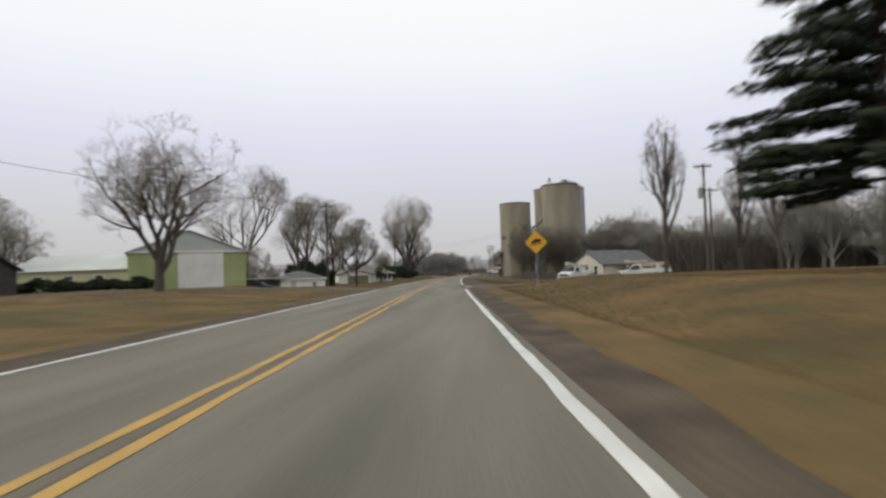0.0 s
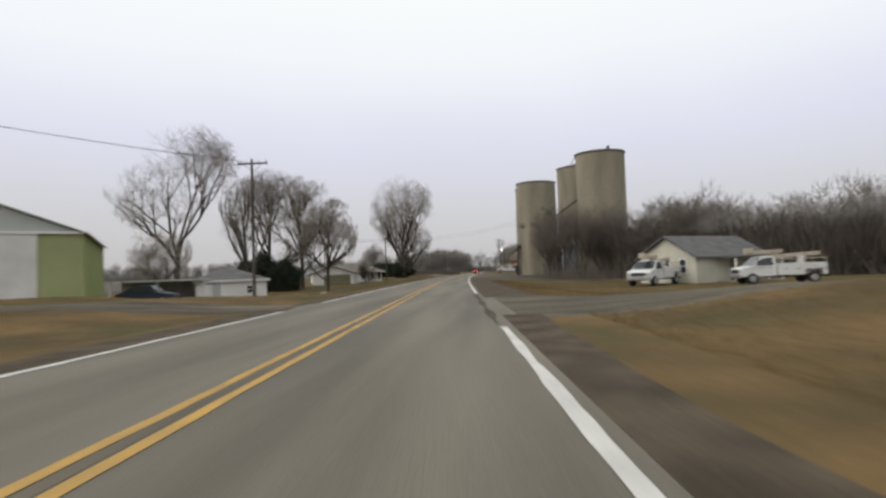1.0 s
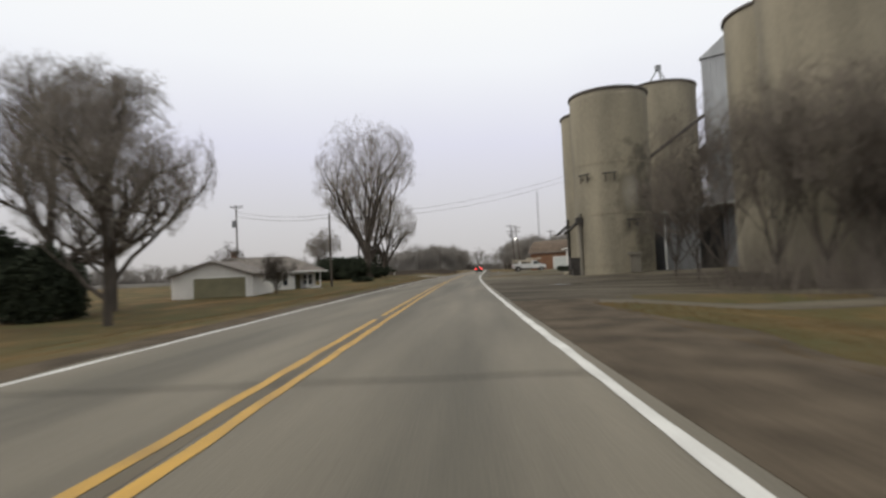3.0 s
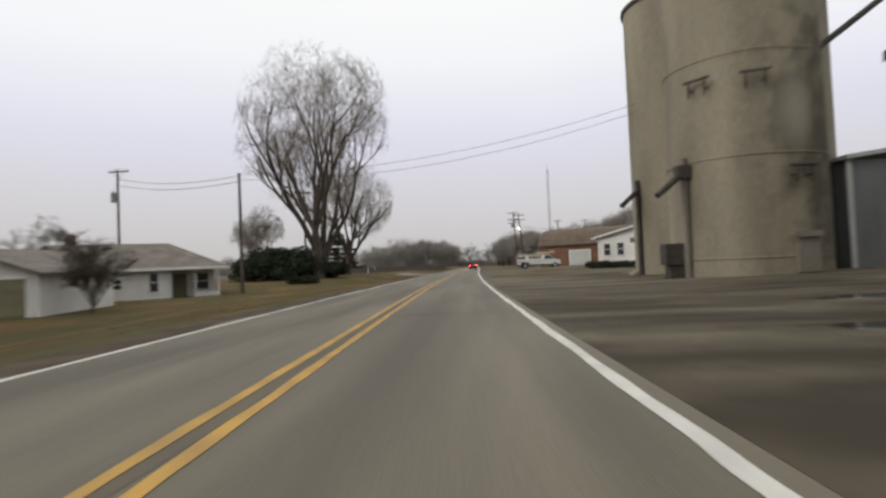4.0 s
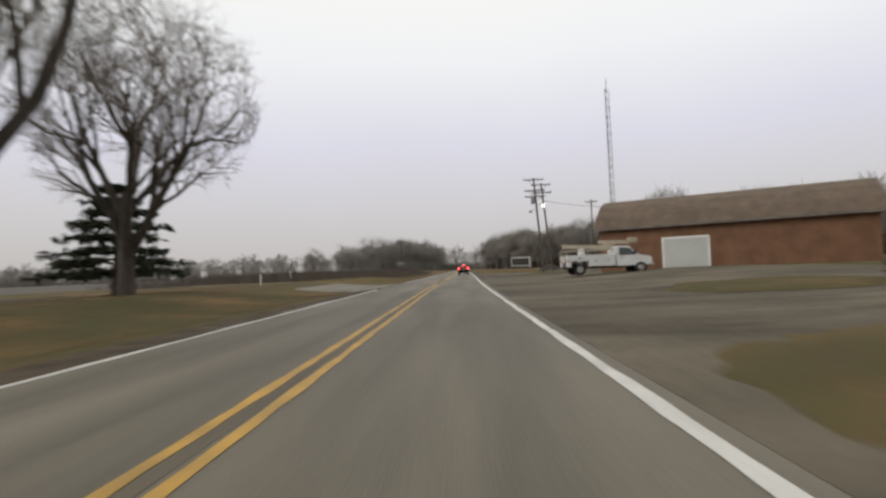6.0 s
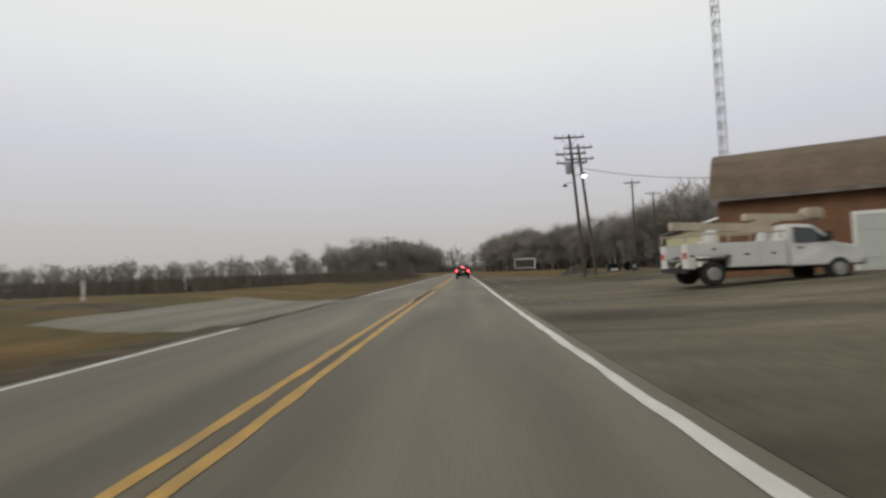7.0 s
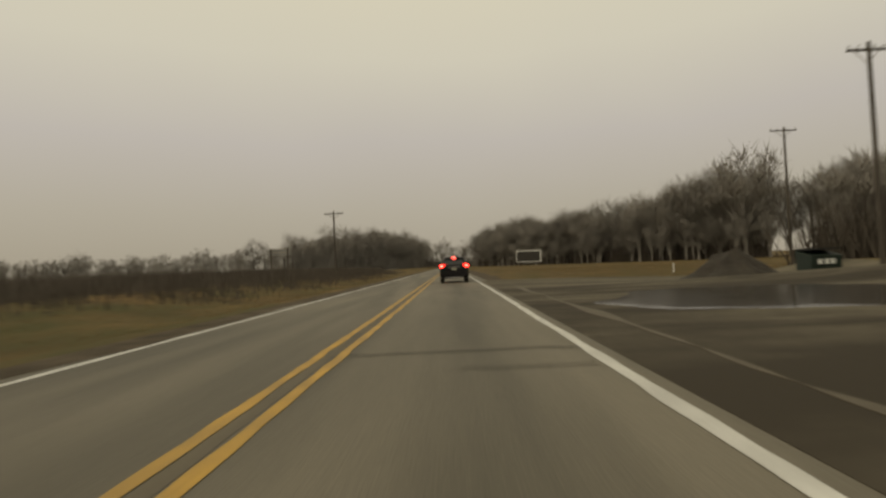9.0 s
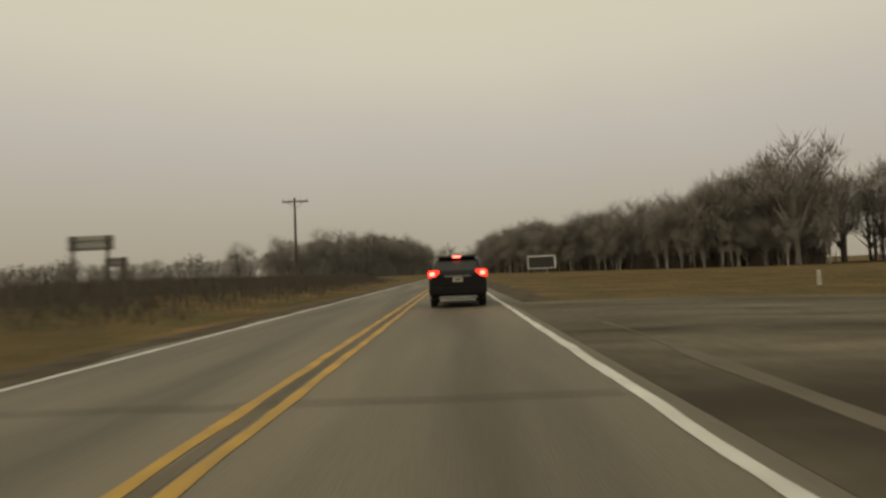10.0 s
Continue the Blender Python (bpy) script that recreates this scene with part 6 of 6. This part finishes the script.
add_box(bm, -0.64, 0.64, -2.16, -1.9, 1.62, 1.68)
bmesh.ops.bevel(bm, geom=list(bm.edges), offset=0.02, segments=2, affect="EDGES")
sp_ = part("spoiler", bm, M_CAR_DARK, suv)
boxes("high_brake_lamp", [(-0.13, 0.13, -2.175, -2.14, 1.625, 1.675)], M_TAIL_CORE, sp_, "lit red high brake lamp")
for s in (-1, 1):
    bm = bmesh.new()
    x0, x1 = sorted((s * 0.60, s * 0.95))
    add_box(bm, x0, x1, -2.26, -2.0, 1.0, 1.22)
    bmesh.ops.bevel(bm, geom=list(bm.edges), offset=0.03, segments=2, affect="EDGES")
    lamp_ = part("tail_lamp", bm, M_TAIL, suv, "lit red brake lamp")
    boxes("lamp_core", [(*sorted((s * 0.74, s * 0.90)), -2.275, -2.255, 1.05, 1.17)], M_TAIL_CORE, lamp_)
    boxes("reflector", [(*sorted((s * 0.58, s * 0.82)), -2.30, -2.24, 0.50, 0.57)], M_REFLECT, suv, "pink-red bumper reflector")
    boxes("mirror", [(*sorted((s * 0.96, s * 1.12)), 0.6, 0.75, 1.0, 1.14)], M_CAR_DARK, suv)
bm = bmesh.new()
add_box(bm, -0.93, 0.93, -2.33, -2.15, 0.42, 0.72)
bmesh.ops.bevel(bm, geom=list(bm.edges), offset=0.05, segments=3, affect="EDGES")
part("bumper", bm, M_CAR_DARK, suv)
bm = bmesh.new()
add_box(bm, -0.62, 0.62, -2.345, -2.2, 0.31, 0.38)
bmesh.ops.bevel(bm, geom=list(bm.edges), offset=0.02, segments=2, affect="EDGES")
part("skid_plate", bm, M_CHROME, suv, "bright metal skid plate")
boxes("number_plate", [(-0.16, 0.16, -2.30, -2.27, 0.84, 0.98)], M_PLATE, suv)
boxes("plate_bar", [(-0.12, 0.12, -2.304, -2.301, 0.89, 0.94)], M_DARK_METAL, suv)
boxes("chrome_strip", [(-0.42, 0.42, -2.29, -2.27, 1.01, 1.04)], M_CHROME, suv)
bm = bmesh.new()
for x in (-0.6, 0.6):
    add_tube(bm, (x, -1.5, 1.76), (x, 0.4, 1.76), 0.02, seg=6)
part("roof_rail", bm, M_BLACK, suv)
for y in (-1.4, 1.4):
    for s in (-1, 1):
        bm = bmesh.new()
        add_tube(bm, (s * 0.70, y, 0.36), (s * 0.93, y, 0.36), 0.36, 0.36, 24)
        wh = part("wheel", bm, M_TYRE, suv)
        bm = bmesh.new()
        add_tube(bm, (s * 0.92, y, 0.36), (s * 0.945, y, 0.36), 0.22, 0.2, 16)
        part("rim", bm, M_CHROME, wh)

# ---- heap, bin and small things ----
def heap(x, y, rx, ry, h, label, seed):
    n, rings_ = 40, 9
    v = [(x, y, land(x, y) + h)]
    for k in range(1, rings_ + 1):
        for i in range(n):
            a = 2 * math.pi * i / n
            q = k / rings_
            e = 1 + 0.22 * noise.noise(Vector((math.cos(a) * 2, math.sin(a) * 2, seed)))
            px_, py_ = x + rx * q * e * math.cos(a), y + ry * q * e * math.sin(a)
            zz = h * (math.cos(q * math.pi) * 0.5 + 0.5) * (1 + 0.35 * noise.noise(Vector((px_ * 1.3, py_ * 1.3, seed)))) + 0.06 * noise.noise(Vector((px_ * 4, py_ * 4, 1)))
            v.append((px_, py_, land(px_, py_) + (zz if k < rings_ else -0.15)))
    f = [(0, 1 + i, 1 + (i + 1) % n) for i in range(n)]
    for k in range(rings_ - 1):
        b0, b1 = 1 + k * n, 1 + (k + 1) * n
        f += [(b0 + i, b1 + i, b1 + (i + 1) % n, b0 + (i + 1) % n) for i in range(n)]
    ob = raw("earth_mound", v, f, M_EARTH)
    tagged(ob, label, "heap")


heap(16.1, 245.2, 3.0, 2.4, 1.4, "dark heap of earth and brush on gravel", 4.0)
bn = thing("waste_bin", pose(20.5, 245.2, land(20.5, 245.2)) @ Matrix.Diagonal((0.66, 0.72, 0.85, 1)), "dark green steel waste bin with pale label bars", "bin")
bm = bmesh.new()
add_prism(bm, [(-0.8, 0.15), (0.8, 0.15), (0.95, 1.3), (0.95, 1.6), (-0.95, 1.25), (-0.95, 1.2)], "x", -1.15, 1.15)
part("body", bm, M_GREEN_BIN, bn)
boxes("lid", [(-1.15, 1.15, -0.9, 0.95, 1.6, 1.7)], M_BLACK, bn)
for x in (-0.5, 0.0, 0.45):
    boxes("label_bar", [(x - 0.17, x + 0.17, -0.93, -0.90, 0.75, 1.05)], M_TRIM, bn)
for i, (x, y, s) in enumerate(((-11.0, 84.0, 0.5), (14.5, 136.0, 0.3), (12.6, 139.6, 0.35))):
    bm = bmesh.new()
    bmesh.ops.create_icosphere(bm, subdivisions=2, radius=s)
    for q in bm.verts:
        q.co *= 1 + 0.3 * noise.noise(q.co * 2.2 + Vector((i * 5, 0, 0)))
        q.co.z *= 0.6
    ob = link("boulder", bm, M_CONCRETE, True)
    ob.location = (*at_site(x, y), land(x, y) + s * 0.3)
    tagged(ob, "pale boulder lying in the roadside grass", "boulder", "boulders")

# dry grass along the verges
def grass(name, label, count, region, seed, h, w=0.012):
    rng = random.Random(seed)
    v, f = [], []
    for _ in range(count):
        x, y = region(rng)
        z = land(x, y)
        hh = h * rng.uniform(0.4, 1.2)
        a = rng.uniform(0, 3.14)
        dx, dy = math.cos(a) * w, math.sin(a) * w
        lx, ly = rng.uniform(-0.5, 0.5) * hh, rng.uniform(-0.5, 0.5) * hh
        k = len(v)
        v += [(x - dx, y - dy, z - 0.02), (x + dx, y + dy, z - 0.02), (x + lx, y + ly, z + hh)]
        f.append((k, k + 1, k + 2))
    tagged(raw(name, v, f, M_BLADES), label, "grass", kind="stuff")


def verge_right(rng):
    while True:
        x, y = 5.8 + rng.random() ** 1.6 * 22, rng.uniform(2, 96)
        if not 43 < y < 54:
            return x, y


def verge_left(rng):
    while True:
        x, y = -(5.3 + rng.random() ** 1.6 * 16), rng.uniform(4, 290)
        if not (47 < y < 54 or 191 < y < 207):
            return x, y


grass("verge_grass", "dry brown grass on the roadside bank", 60000, verge_right, 21, 0.09)
grass("verge_grass", "dry brown grass along the road edge", 70000, verge_left, 22, 0.06)
grass("verge_grass", "dry brown grass before the woods", 30000, lambda r: (20 + r.random() * 26 - 14 * r.random(), r.uniform(252, 330)), 23, 0.09)
